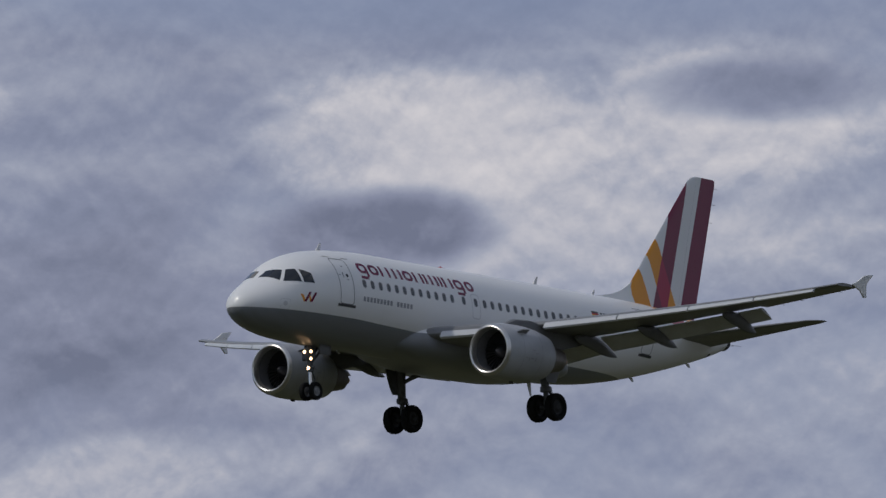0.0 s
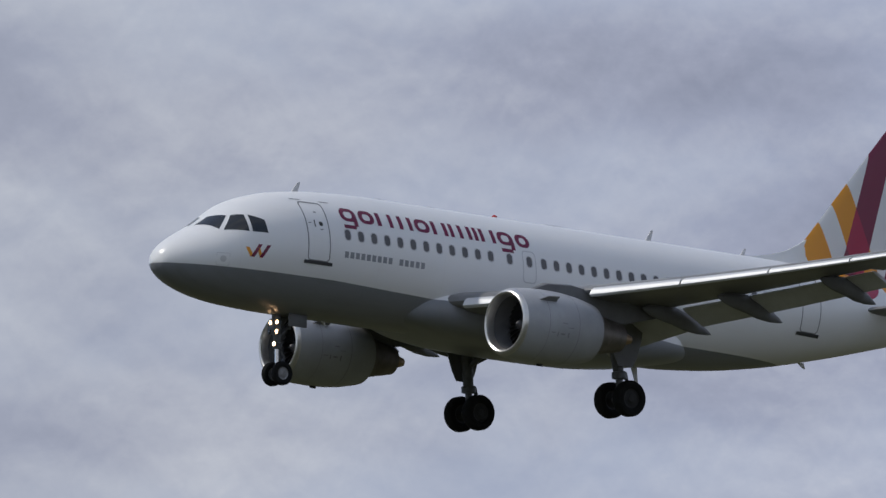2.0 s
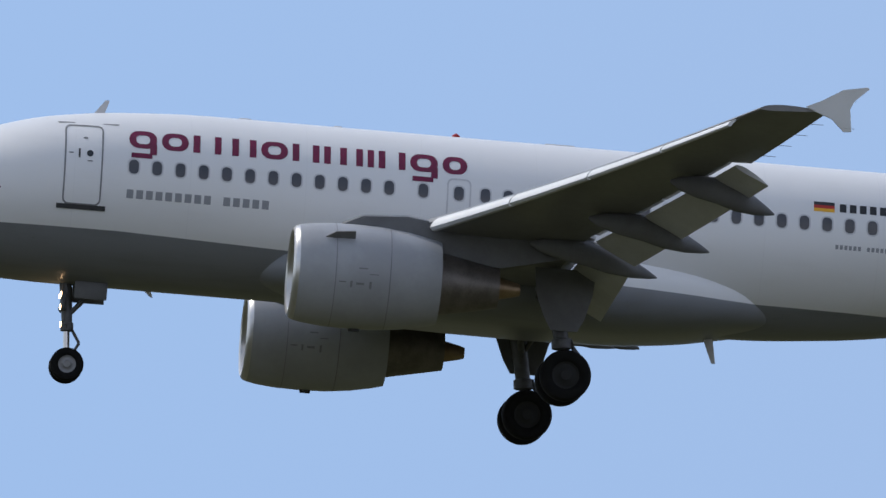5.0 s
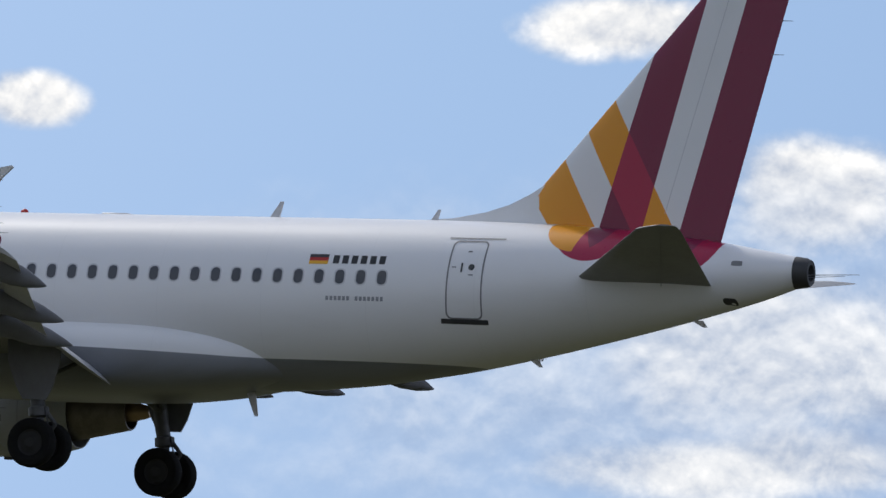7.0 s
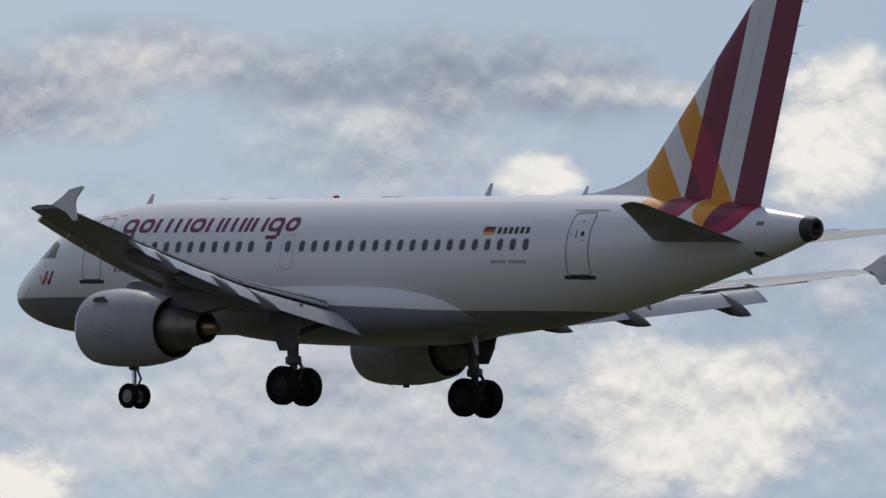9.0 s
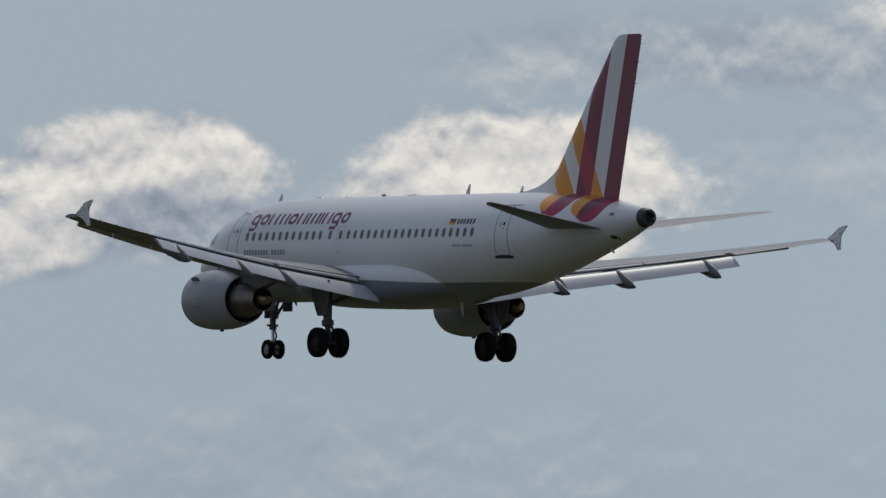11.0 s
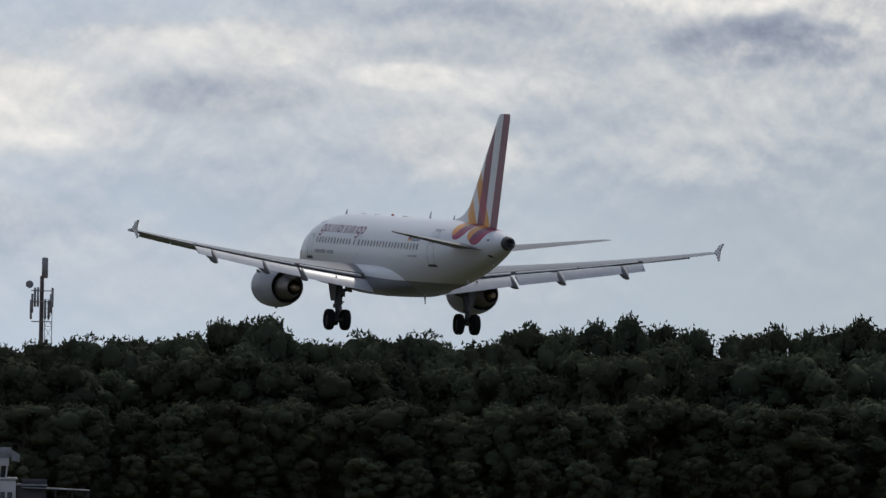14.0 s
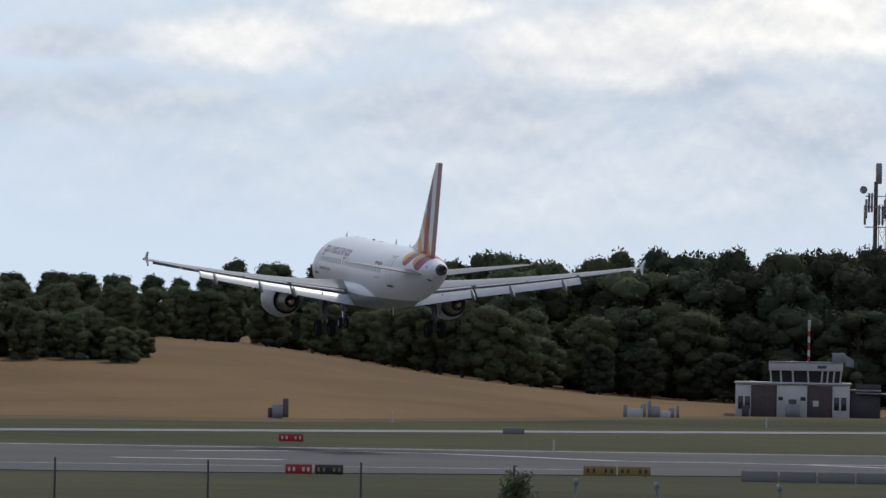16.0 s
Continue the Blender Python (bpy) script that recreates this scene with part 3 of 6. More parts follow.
class Shape:
    """Gathers primitives into one mesh."""

    def __init__(self):
        self.v, self.f = [], []

    def add(self, verts, faces):
        n = len(self.v)
        self.v += [tuple(p) for p in verts]
        self.f += [tuple(i + n for i in q) for q in faces]
        return self

    def loft(self, rings, close=True, cap=True):
        n = len(rings[0])
        verts = [p for r in rings for p in r]
        faces = []
        for i in range(len(rings) - 1):
            for j in range(n if close else n - 1):
                a, b = i * n + j, i * n + (j + 1) % n
                faces.append((a, b, b + n, a + n))
        if cap:
            faces += [tuple(range(n - 1, -1, -1)), tuple((len(rings) - 1) * n + j for j in range(n))]
        return self.add(verts, faces)

    def tube(self, p, q, r0, r1=None, n=14, cap=True):
        p, q = Vector(p), Vector(q)
        r1 = r0 if r1 is None else r1
        d = (q - p).normalized()
        s = d.orthogonal().normalized()
        t = d.cross(s)
        ring = lambda c, r: [c + (s * math.cos(k) + t * math.sin(k)) * r for k in (2 * math.pi * i / n for i in range(n))]
        return self.loft([ring(p, r0), ring(q, r1)], True, cap)

    def spin(self, centre, axis, profile, n=32, cap=False):
        """profile: (distance along axis, radius)."""
        c, d = Vector(centre), Vector(axis).normalized()
        s = d.orthogonal().normalized()
        t = d.cross(s)
        rings = [[c + d * a + (s * math.cos(k) + t * math.sin(k)) * max(r, 1e-4) for k in (2 * math.pi * i / n for i in range(n))] for a, r in profile]
        return self.loft(rings, True, cap)

    def box(self, lo, hi, bevel=0.0, frame_=None):
        x0, y0, z0 = lo
        x1, y1, z1 = hi
        b = min(bevel, (x1 - x0) / 2.5, (y1 - y0) / 2.5)
        def ring(z, s):
            return [(x0 + s, y0 + b, z), (x0 + b, y0 + s, z), (x1 - b, y0 + s, z), (x1 - s, y0 + b, z), (x1 - s, y1 - b, z), (x1 - b, y1 - s, z), (x0 + b, y1 - s, z), (x0 + s, y1 - b, z)]
        if b <= 0:
            r = lambda z: [(x0, y0, z), (x1, y0, z), (x1, y1, z), (x0, y1, z)]
            rings = [r(z0), r(z1)]
        else:
            rings = [ring(z0, b * 0.7), ring(z0 + min(b, (z1 - z0) / 3), 0), ring(z1 - min(b, (z1 - z0) / 3), 0), ring(z1, b * 0.7)]
        if frame_:
            rings = [[frame_ @ Vector(p) for p in q] for q in rings]
        return self.loft(rings)

    def mesh(self, name, smooth=True, angle=40):
        return mesh_of(name, self.v, self.f, smooth, angle)


def part(name, data, material, parent=None, label="", kind=""):
    """One mesh object under a thing or a part."""
    if isinstance(data, Shape):
        data = data.mesh(name)
    if material and not data.materials:
        data.materials.append(material)
    ob = new(name, data)
    ob.parent = parent
    return tagged(ob, label, kind=kind)


def cubic(xs, ys, x):
    """Smooth curve through stations."""
    xs, ys = np.asarray(xs, float), np.asarray(ys, float)
    i = int(np.clip(np.searchsorted(xs, x) - 1, 0, len(xs) - 2))
    h = xs[i + 1] - xs[i]
    d = np.diff(ys) / np.diff(xs)

    def slope(j):
        if j == 0 or j == len(xs) - 1:
            return d[0] if j == 0 else d[-1]
        a, b = d[j - 1], d[j]
        return 0.0 if a * b <= 0 else 2 * a * b / (a + b)
    s = (x - xs[i]) / h
    return float((2 * s**3 - 3 * s**2 + 1) * ys[i] + (s**3 - 2 * s**2 + s) * h * slope(i) + (-2 * s**3 + 3 * s**2) * ys[i + 1] + (s**3 - s**2) * h * slope(i + 1))

# ---- the airliner: x aft from the nose tip, y to its right wing, z up from the cabin's axis ----
STATIONS = (  # x, top, bottom, half width
    (0.0, -0.88, -0.98, 0.06), (0.12, -0.57, -1.22, 0.38), (0.4, -0.28, -1.42, 0.68), (0.9, 0.06, -1.64, 1.02), (1.5, 0.41, -1.81, 1.31),
    (2.1, 0.83, -1.92, 1.53), (2.7, 1.25, -1.99, 1.69), (3.4, 1.53, -2.03, 1.81), (4.4, 1.78, -2.06, 1.91), (6.0, 1.98, -2.07, 1.965), (8.0, 2.07, -2.07, 1.975),
    (20.3, 2.07, -2.07, 1.975), (22.5, 2.07, -1.93, 1.965), (25.0, 2.06, -1.58, 1.88), (27.3, 2.02, -1.10, 1.67), (29.5, 1.90, -0.56, 1.31),
    (31.5, 1.68, -0.02, 0.90), (32.8, 1.48, 0.38, 0.58), (33.45, 1.37, 0.62, 0.40))
SX, ST, SB, SW = (list(c) for c in zip(*STATIONS))


def section(x):
    return cubic(SX, ST, x), cubic(SX, SB, x), cubic(SX, SW, x)


def skin(x, phi, side=-1, off=0.0):
    """A point of the cabin's skin; phi up from its side."""
    t, b, w = section(x)
    return Vector((x, side * (w + off) * math.cos(phi), (t + b) / 2 + ((t - b) / 2 + off) * math.sin(phi)))


def skin_z(x, z, side=-1, off=0.0):
    t, b, w = section(x)
    return skin(x, math.asin(max(-1, min(1, (z - (t + b) / 2) / ((t - b) / 2)))), side, off)


def decal(outline, side=-1, off=0.005, shift=0.0):
    """A closed outline of (x, z), laid on the skin as a fan."""
    cx = sum(p[0] for p in outline) / len(outline)
    cz = sum(p[1] for p in outline) / len(outline)
    verts = [skin_z(x, z, side, off) for x, z in outline] + [skin_z(cx, cz, side, off + 0.001)]
    n = len(outline)
    return Shape().add(verts, [(i, (i + 1) % n, n) for i in range(n)])


def bar_on_skin(shape, x0, x1, z0, z1, side=-1, off=0.006, lean=0.0):
    """A bar of paint on the skin, laid in strips so that it follows the curve."""
    nz = max(1, int((z1 - z0) / 0.12))
    rows = [[skin_z(x + lean * (z - z0), z, side, off) for x in (x0, x1)] for z in (z0 + (z1 - z0) * i / nz for i in range(nz + 1))]
    return shape.loft(rows, False, False)


def rounded(cx, cz, w, h, r, n=5):
    pts = []
    for sx, sz, a0 in ((1, 1, 0), (-1, 1, 90), (-1, -1, 180), (1, -1, 270)):
        for i in range(n):
            a = radians(a0 + 90 * i / (n - 1))
            pts.append((cx + sx * (w / 2 - r) + r * math.cos(a), cz + sz * (h / 2 - r) + r * math.sin(a)))
    if h < 0.6:
        return pts
    # long sides in short steps, so that they follow the skin
    out = []
    for i, p in enumerate(pts):
        q = pts[(i + 1) % len(pts)]
        steps = 14 if i % n == n - 1 else 1
        out += [(p[0] + (q[0] - p[0]) * s / steps, p[1] + (q[1] - p[1]) * s / steps) for s in range(steps)]
    return out


def ring_on_skin(outer, inner, side=-1, off=0.006):
    n = len(outer)
    verts = [skin_z(*p, side, off) for p in outer] + [skin_z(*p, side, off) for p in inner]
    return Shape().add(verts, [(i, (i + 1) % n, n + (i + 1) % n, n + i) for i in range(n)])


plane = tagged(new("airliner"), "white airliner with grey belly, purple and orange tail, gear down", "airplane")


def build_fuselage():
    n = 72
    xs = sorted(set([0.0, 0.04, 0.08] + [0.12 + 0.1 * i for i in range(60)] + [6.2 + 0.6 * i for i in range(24)] + [20.4 + 0.3 * i for i in range(44)] + [33.45]))
    xs = [x for x in xs if x <= 33.45]
    rings = [[skin(x, 2 * math.pi * j / n, -1) for j in range(n)] for x in xs]
    body = part("fuselage", Shape().loft(rings), M["fuselage"], plane)
    cap = Shape()
    t, b, w = section(33.45)
    cap.loft([[Vector((x, -math.cos(k) * r, 0.995 + math.sin(k) * r)) for k in (2 * math.pi * j / 32 for j in range(32))] for x, r in ((33.44, 0.385), (33.7, 0.35), (33.80, 0.30), (33.80, 0.2), (33.55, 0.16))])
    part("exhaust_cone", cap, M["dark"], plane, "dark tail cone exhaust")
    wick = Shape().tube((33.7, 0, 0.95), (35.0, 0, 0.98), 0.012, 0.006, 6)
    wick.tube((33.7, 0.05, 0.9), (34.6, 0.1, 0.95), 0.01, 0.005, 6)
    part("trailing_rod", wick, M["line"], plane)
    # belly fairing round the wing roots
    fair, m = Shape(), 40
    stations = ((8.6, 0.3, 0.3), (9.2, 1.1, 0.42), (10.0, 1.75, 0.6), (11.0, 2.12, 0.8), (12.5, 2.2, 0.95), (15.5, 2.22, 1.0), (17.5, 2.18, 0.97), (19.0, 2.02, 0.85), (20.2, 1.7, 0.65), (21.2, 1.1, 0.45), (21.7, 0.4, 0.3))
    fx, fw, fh = zip(*stations)
    rings = []
    for i in range(54):
        x = 8.6 + 13.1 * i / 53
        w, h = cubic(fx, fw, x), cubic(fx, fh, x)
        ring = []
        for j in range(m):
            k = 2 * math.pi * j / m
            c, s = math.cos(k), math.sin(k)
            ring.append((x, w * math.copysign(abs(c)**0.62, c), -1.42 + (h if s > 0 else h * 0.97) * math.copysign(abs(s)**0.75, s)))
        rings.append(ring)
    part("belly_fairing", Shape().loft(rings), M["fuselage"], plane)


def build_windows():
    xs = [6.25 + 0.533 * i for i in range(12)] + [12.90, 13.72] + [14.33 + 0.527 * i for i in range(19)]
    shared = {}
    for side in (-1, 1):
        for x in xs:
            straight = 8.0 <= x <= 20.0
            base = 13.0 if straight else x
            key = (side, base)
            if key not in shared:
                o, i = rounded(base, 0.5, 0.29, 0.40, 0.12), rounded(base, 0.5, 0.225, 0.335, 0.10)
                shared[key] = (ring_on_skin(o, i, side, 0.006).mesh("window"), decal(i, side, 0.004).mesh("pane"))
                shared[key][0].materials.append(M["rim"])
                shared[key][1].materials.append(M["pane"])
            w = part("window", shared[key][0], None, plane)
            w.location.x = x - base
            part("pane", shared[key][1], None, w)
    # flight deck panes: corners as x and z, or x and angle for those that meet at the nose
    for side in (-1, 1):
        def corner(x, z=None, phi=None):
            t, b, w = section(x)
            return (x, radians(phi) if phi is not None else math.asin(max(-1, min(1, (z - (t + b) / 2) / ((t - b) / 2)))))
        panes = (((1.44, None, 84), (1.76, 0.22, None), (2.20, 0.72, None), (1.90, None, 83)),
                 ((1.86, 0.20, None), (2.58, 0.21, None), (2.60, 0.77, None), (2.29, 0.73, None)),
                 ((2.68, 0.21, None), (3.20, 0.21, None), (3.17, 0.64, None), (2.71, 0.77, None)))
        for quad in panes:
            q = [corner(*c) for c in quad]
            s, n = Shape(), 9
            rows = []
            for i in range(n):
                v = i / (n - 1)
                row = []
                for j in range(n):
                    u = j / (n - 1)
                    pt = [(1 - v) * ((1 - u) * q[0][c] + u * q[1][c]) + v * ((1 - u) * q[3][c] + u * q[2][c]) for c in (0, 1)]
                    row.append(skin(pt[0], pt[1], side, 0.008))
                rows.append(row)
            part("windscreen_pane", s.loft(rows, False, False), M["glass"], plane, "dark flight deck pane")


def build_doors():
    def door(x0, x1, z0, z1, side, label, small=False):
        cx, cz, w, h = (x0 + x1) / 2, (z0 + z1) / 2, x1 - x0, z1 - z0
        o, i = rounded(cx, cz, w, h, 0.14), rounded(cx, cz, w - 0.075, h - 0.075, 0.11)
        d = part("exit_door" if small else "door", ring_on_skin(o, i, side, 0.007), M["rim"] if small else M["line"], plane, label)
        if not small:
            s = Shape()
            bar_on_skin(s, x0 - 0.12, x1 + 0.12, z0 - 0.10, z0 + 0.01, side, 0.02)
            part("sill", s, M["dark"], d, "dark scuffed door sill")
            part("pane", decal(rounded(cx + 0.14, z0 + 1.22, 0.15, 0.15, 0.07), side, 0.008), M["glass"], d)
            s = Shape()
            bar_on_skin(s, cx - 0.12, cx - 0.08, z0 + 1.10, z0 + 1.32, side, 0.012)
            part("handle", s, M["dark"], d)
            for dx, dz, w_, h_ in ((-0.02, 1.58, 0.10, 0.04), (-0.34, 1.20, 0.10, 0.03), (0.08, 1.02, 0.12, 0.03)):
                part("placard", bar_on_skin(Shape(), cx + dx, cx + dx + w_, z0 + dz, z0 + dz + h_, side, 0.008), M["line"], d)
            s = Shape()
            bar_on_skin(s, x0 - 0.15, x1 + 0.35, z1 + 0.04, z1 + 0.07, side, 0.012)
            part("rain_gutter", s, M["line"], d)
    for side in (-1, 1):
        door(4.66, 5.54, -0.48, 1.46, side, "white cabin door with grey outline")
        door(25.42, 26.30, -0.42, 1.46, side, "white rear cabin door with grey outline")
        door(13.44, 14.00, -0.20, 0.86, side, "outlined overwing exit", True)


def build_paintwork():
    # the airline's name as plain bars in its colour
    x, z0, z1 = 6.12, 0.96, 1.40
    blocks = ((0.60, 0, 0.24), (0.58, 0, 0), (0.36, 1, 0), (0.90, 3, 0), (0.58, 0, 0), (0.58, 2, 0), (0.84, 3, 0), (0.14, 1, 0), (0.58, 2, 0), (0.60, 0, 0.24), (0.54, 0, 0))
    fac = 7.78 / (sum(w for w, _, _ in blocks) + 0.10 * (len(blocks) - 1))
    for w, strokes, fall in blocks:
        w *= fac
        if strokes == 0:
            cx, cz, h = x + w / 2, (z0 + z1) / 2, z1 - z0
            part("name_ring", ring_on_skin(rounded(cx, cz, w, h, 0.21), rounded(cx, cz, w - 0.32, h - 0.22, 0.10)), M["purple"], plane, "purple painted ring")
            if fall:
                part("name_bar", bar_on_skin(Shape(), x + w - 0.155, x + w, z0 - fall * 0.6, z0 + 0.12, -1, 0.008), M["purple"], plane, "purple painted bar")
                part("name_bar", bar_on_skin(Shape(), x + 0.06, x + w - 0.10, z0 - fall, z0 - fall * 0.5, -1, 0.007), M["purple"], plane, "purple painted bar")
        for i in range(strokes):
            wide = 0.155 if strokes > 1 else min(w, 0.16)
            at = x + i * (w - wide) / max(1, strokes - 1)
            part("name_bar", bar_on_skin(Shape(), at, at + wide, z0, z1), M["purple"], plane, "purple painted bar")
        x += w + 0.10 * fac
    def bars(name, x0, x1, z, h, count, mat, frac=0.72, skip=()):
        step = (x1 - x0) / count
        for i in range(count):
            if i not in skip:
                b = Shape()
                bar_on_skin(b, x0 + i * step, x0 + (i + frac) * step, z, z + h, -1, 0.006)
                part(name, b, mat, plane)
    bars("small_name_bar", 6.12, 9.45, -0.24, 0.20, 15, M["letter"], 0.70, (9,))
    bars("registration_bar", 22.52, 23.92, 0.82, 0.20, 6, M["black"], 0.66)
    bars("type_bar", 22.45, 23.92, -0.06, 0.10, 14, M["letter"], 0.66, (6,))
    for i, mat in enumerate(("gold", "red", "black")):
        b = Shape()
        bar_on_skin(b, 21.92, 22.40, 0.80 + 0.08 * i, 0.88 + 0.08 * i)
        part("flag_stripe", b, M[mat], plane)
    # nose emblem: slanted strokes
    for x0, lean, w, mat in ((2.40, -0.55, 0.13, "orange"), (2.58, 0.62, 0.13, "purple"), (2.74, -0.40, 0.11, "orange"), (2.88, 0.62, 0.13, "purple")):
        b = Shape()
        h = 0.42 if lean > 0 else 0.30
        bar_on_skin(b, x0 + (0.16 if lean < 0 else 0), x0 + w + (0.16 if lean < 0 else 0), -0.60, -0.60 + h, -1, 0.006, lean)
        part("emblem_stroke", b, M[mat], plane)
    probe = part("static_port", ring_on_skin(rounded(1.70, -0.76, 0.42, 0.40, 0.05), rounded(1.70, -0.76, 0.39, 0.37, 0.04)), M["rim"], plane)
    part("port_disc", decal(rounded(1.70, -0.75, 0.20, 0.20, 0.095), -1, 0.009), M["rim"], probe)
    part("drain_plate", decal(rounded(32.2, 1.12, 0.25, 0.12, 0.03), -1, 0.006), M["line"], plane)
    part("drain_plate", decal(rounded(32.0, 0.25, 0.3, 0.14, 0.06), -1, 0.006), M["dark"], plane)


WING_Y0 = 1.9


def wing_at(d):
    """Leading edge x, trailing edge x, height and set angle, d metres out from the body's side."""
    y = d + WING_Y0
    lead = 10.45 + 0.545 * d
    kink = 6.4 - WING_Y0
    trail = 17.05 if d <= kink else 17.05 + (d - kink) * 0.29
    z = -1.28 + 0.088 * d + 0.0030 * d * d
    return lead, trail, z, radians(3.6 - 0.29 * d)


def foil(chord, thick, n=14, cut=1.0):
    """Closed section: upper skin from the cut to the nose, lower back."""
    pts = []
    for side in (1, -1):
        for i in range(n + 1):
            u = 0.5 * (1 - math.cos(math.pi * i / n)) * cut
            h = thick * 5 * (0.2969 * math.sqrt(u) - 0.126 * u - 0.3516 * u * u + 0.2843 * u**3 - 0.1015 * u**4) + 0.0005
            camber = 0.02 * math.sin(math.pi * min(1, u))
            pts.append((u, camber + side * h * (1.0 if side > 0 else 0.75)))
    up, lo = pts[:n + 1], pts[n + 1:]
    return [(u * chord, h * chord) for u, h in up[::-1] + lo[1:]]


def wing_ring(d, side, cut=1.0):
    lead, trail, z, ang = wing_at(d)
    c, t = trail - lead, 0.145 - 0.0026 * d
    ring = []
    for px, pz in foil(c, t, 14, cut):
        ring.append((lead + px * math.cos(ang) + pz * math.sin(ang), side * (WING_Y0 + d), z + c * 0.3 * math.sin(ang) - px * math.sin(ang) + pz * math.cos(ang)))
    return ring


def trail_frame(d, side, u):
    """A point at the fraction u of the chord."""
    lead, trail, z, ang = wing_at(d)
    c = trail - lead
    return Vector((lead + c * u * math.cos(ang), side * (WING_Y0 + d), z + c * 0.3 * math.sin(ang) - c * u * math.sin(ang)))


def build_wing(side):
    tip = 15.03
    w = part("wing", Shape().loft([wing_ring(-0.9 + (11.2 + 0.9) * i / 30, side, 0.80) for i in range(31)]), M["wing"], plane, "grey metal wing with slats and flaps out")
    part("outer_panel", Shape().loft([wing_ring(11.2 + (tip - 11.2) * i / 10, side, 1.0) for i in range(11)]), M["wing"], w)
    # slats, drooped ahead of the leading edge
    for d0, d1 in ((0.55, 3.15), (4.35, 7.0), (7.05, 9.6), (9.65, 12.0), (12.05, 14.2)):
        rings = []
        for i in range(9):
            d = d0 + (d1 - d0) * i / 8
            lead, trail, z, ang = wing_at(d)
            c = (trail - lead) * (0.15 if d > 4 else 0.12)
            p = trail_frame(d, side, 0.0) + Vector((-0.14, 0, -0.15))
            a = ang + radians(-20)
            ring = []
            for px, pz in ((1.0, 0.20), (0.7, 0.26), (0.4, 0.24), (0.15, 0.14), (0.0, -0.03), (0.06, -0.16), (0.22, -0.22), (0.45, -0.06), (0.75, 0.12)):
                px, pz = px * c, pz * c
                ring.append(p + Vector((px * math.cos(a) - pz * math.sin(a) * -1, 0, -px * math.sin(a) * -1 * 0 + px * 0.36 + pz * 0.95)))
            rings.append(ring)
        part("slat", Shape().loft(rings), M["wing_top"], w, "bright metal leading-edge slat")
    # flaps, run out and turned down
    for d0, d1, drop in ((0.15, 4.35, 27), (4.5, 11.15, 27)):
        rings = []
        for i in range(13):
            d = d0 + (d1 - d0) * i / 12
            lead, trail, z, ang = wing_at(d)
            c = (trail - lead) * 0.10 + 0.62
            p = trail_frame(d, side, 0.84) + Vector((0.06, 0, -0.06))
            a = ang + radians(drop)
            rings.append([p + Vector((px * math.cos(a) + pz * math.sin(a), 0, -px * math.sin(a) + pz * math.cos(a))) for px, pz in foil(c, 0.15, 8)])
        part("flap", Shape().loft(rings), M["flap"], w, "pale lowered flap")
    # spoiler panel line above the flap; paler tone paints in the lit top
    for d0, d1 in ((0.6, 4.3), (4.6, 7.8), (7.9, 11.0)):
        rings = []
        for i in range(9):
            d = d0 + (d1 - d0) * i / 8
            a, b = trail_frame(d, side, 0.68), trail_frame(d, side, 0.86)
            up = Vector((0, 0, (wing_at(d)[1] - wing_at(d)[0]) * 0.045))
            rings.append([a + up * 1.25, b + up * 0.55, b + up * 0.25, a + up * 0.6])
        part("spoiler", Shape().loft(rings), M["flap"], w, "spoiler panel, paler for the lit wing top")
    # flap track fairings, tails hanging with the flaps
    for d, length in ((4.25, 2.9), (6.75, 2.75), (10.1, 2.35)):
        p = trail_frame(d, side, 0.52) + Vector((0, 0, -0.22))
        s, rings = Shape(), []
        for u, r in ((0.0, 0.03), (0.08, 0.12), (0.25, 0.20), (0.45, 0.24), (0.62, 0.24), (0.8, 0.17), (0.93, 0.08), (1.0, 0.015)):
            sag = 0.0 if u < 0.4 else (u - 0.4)**1.25 * 1.0
            c = p + Vector((u * length, 0, -0.10 * math.sin(u * 3) - sag))
            rings.append([c + Vector((0, r * 0.75 * math.cos(k), r * 1.25 * math.sin(k))) for k in (2 * math.pi * j / 14 for j in range(14))])
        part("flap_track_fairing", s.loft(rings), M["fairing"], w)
    # wing-tip fence: arrow-shaped plate above and below the tip
    lead, trail, z, ang = wing_at(tip)
    s = Shape()
    y = side * (WING_Y0 + tip + 0.04)
    outline = ((19.62, z + 0.10), (19.95, z + 0.25), (20.4, z + 0.52), (20.93, z + 0.62), (20.97, z + 0.58), (20.66, z + 0.30), (20.58, z + 0.12), (20.64, z - 0.36), (20.48, z - 0.38), (20.2, z - 0.12), (19.85, z + 0.0))
    rings = [[(x, y + o * side + (pz - z) * 0.10 * side, pz) for x, pz in outline] for o in (-0.03, 0.035)]
    part("wingtip_fence", s.loft(rings), M["white"], w, "white arrow-shaped wingtip fence")
    s = Shape().spin((lead + 0.18, side * (WING_Y0 + tip - 0.35), z - 0.0), (1, 0, 0), [(0, 0.02), (0.06, 0.06), (0.2, 0.07), (0.3, 0.03)], 10)
    part("navigation_light", s, M["beacon"] if side < 0 else M["white"], w)
    s = Shape()
    for i in range(4):
        q = trail_frame(11.8 + 0.8 * i, side, 1.0)
        s.tube(q, q + Vector((0.28, 0, 0.0)), 0.008, 0.005, 5)
    for dz in (0.3, -0.3):
        s.tube((trail + 0.3, y, z + dz), (trail + 0.6, y, z + dz), 0.007, 0.005, 5)
    part("static_wick", s, M["line"], w)


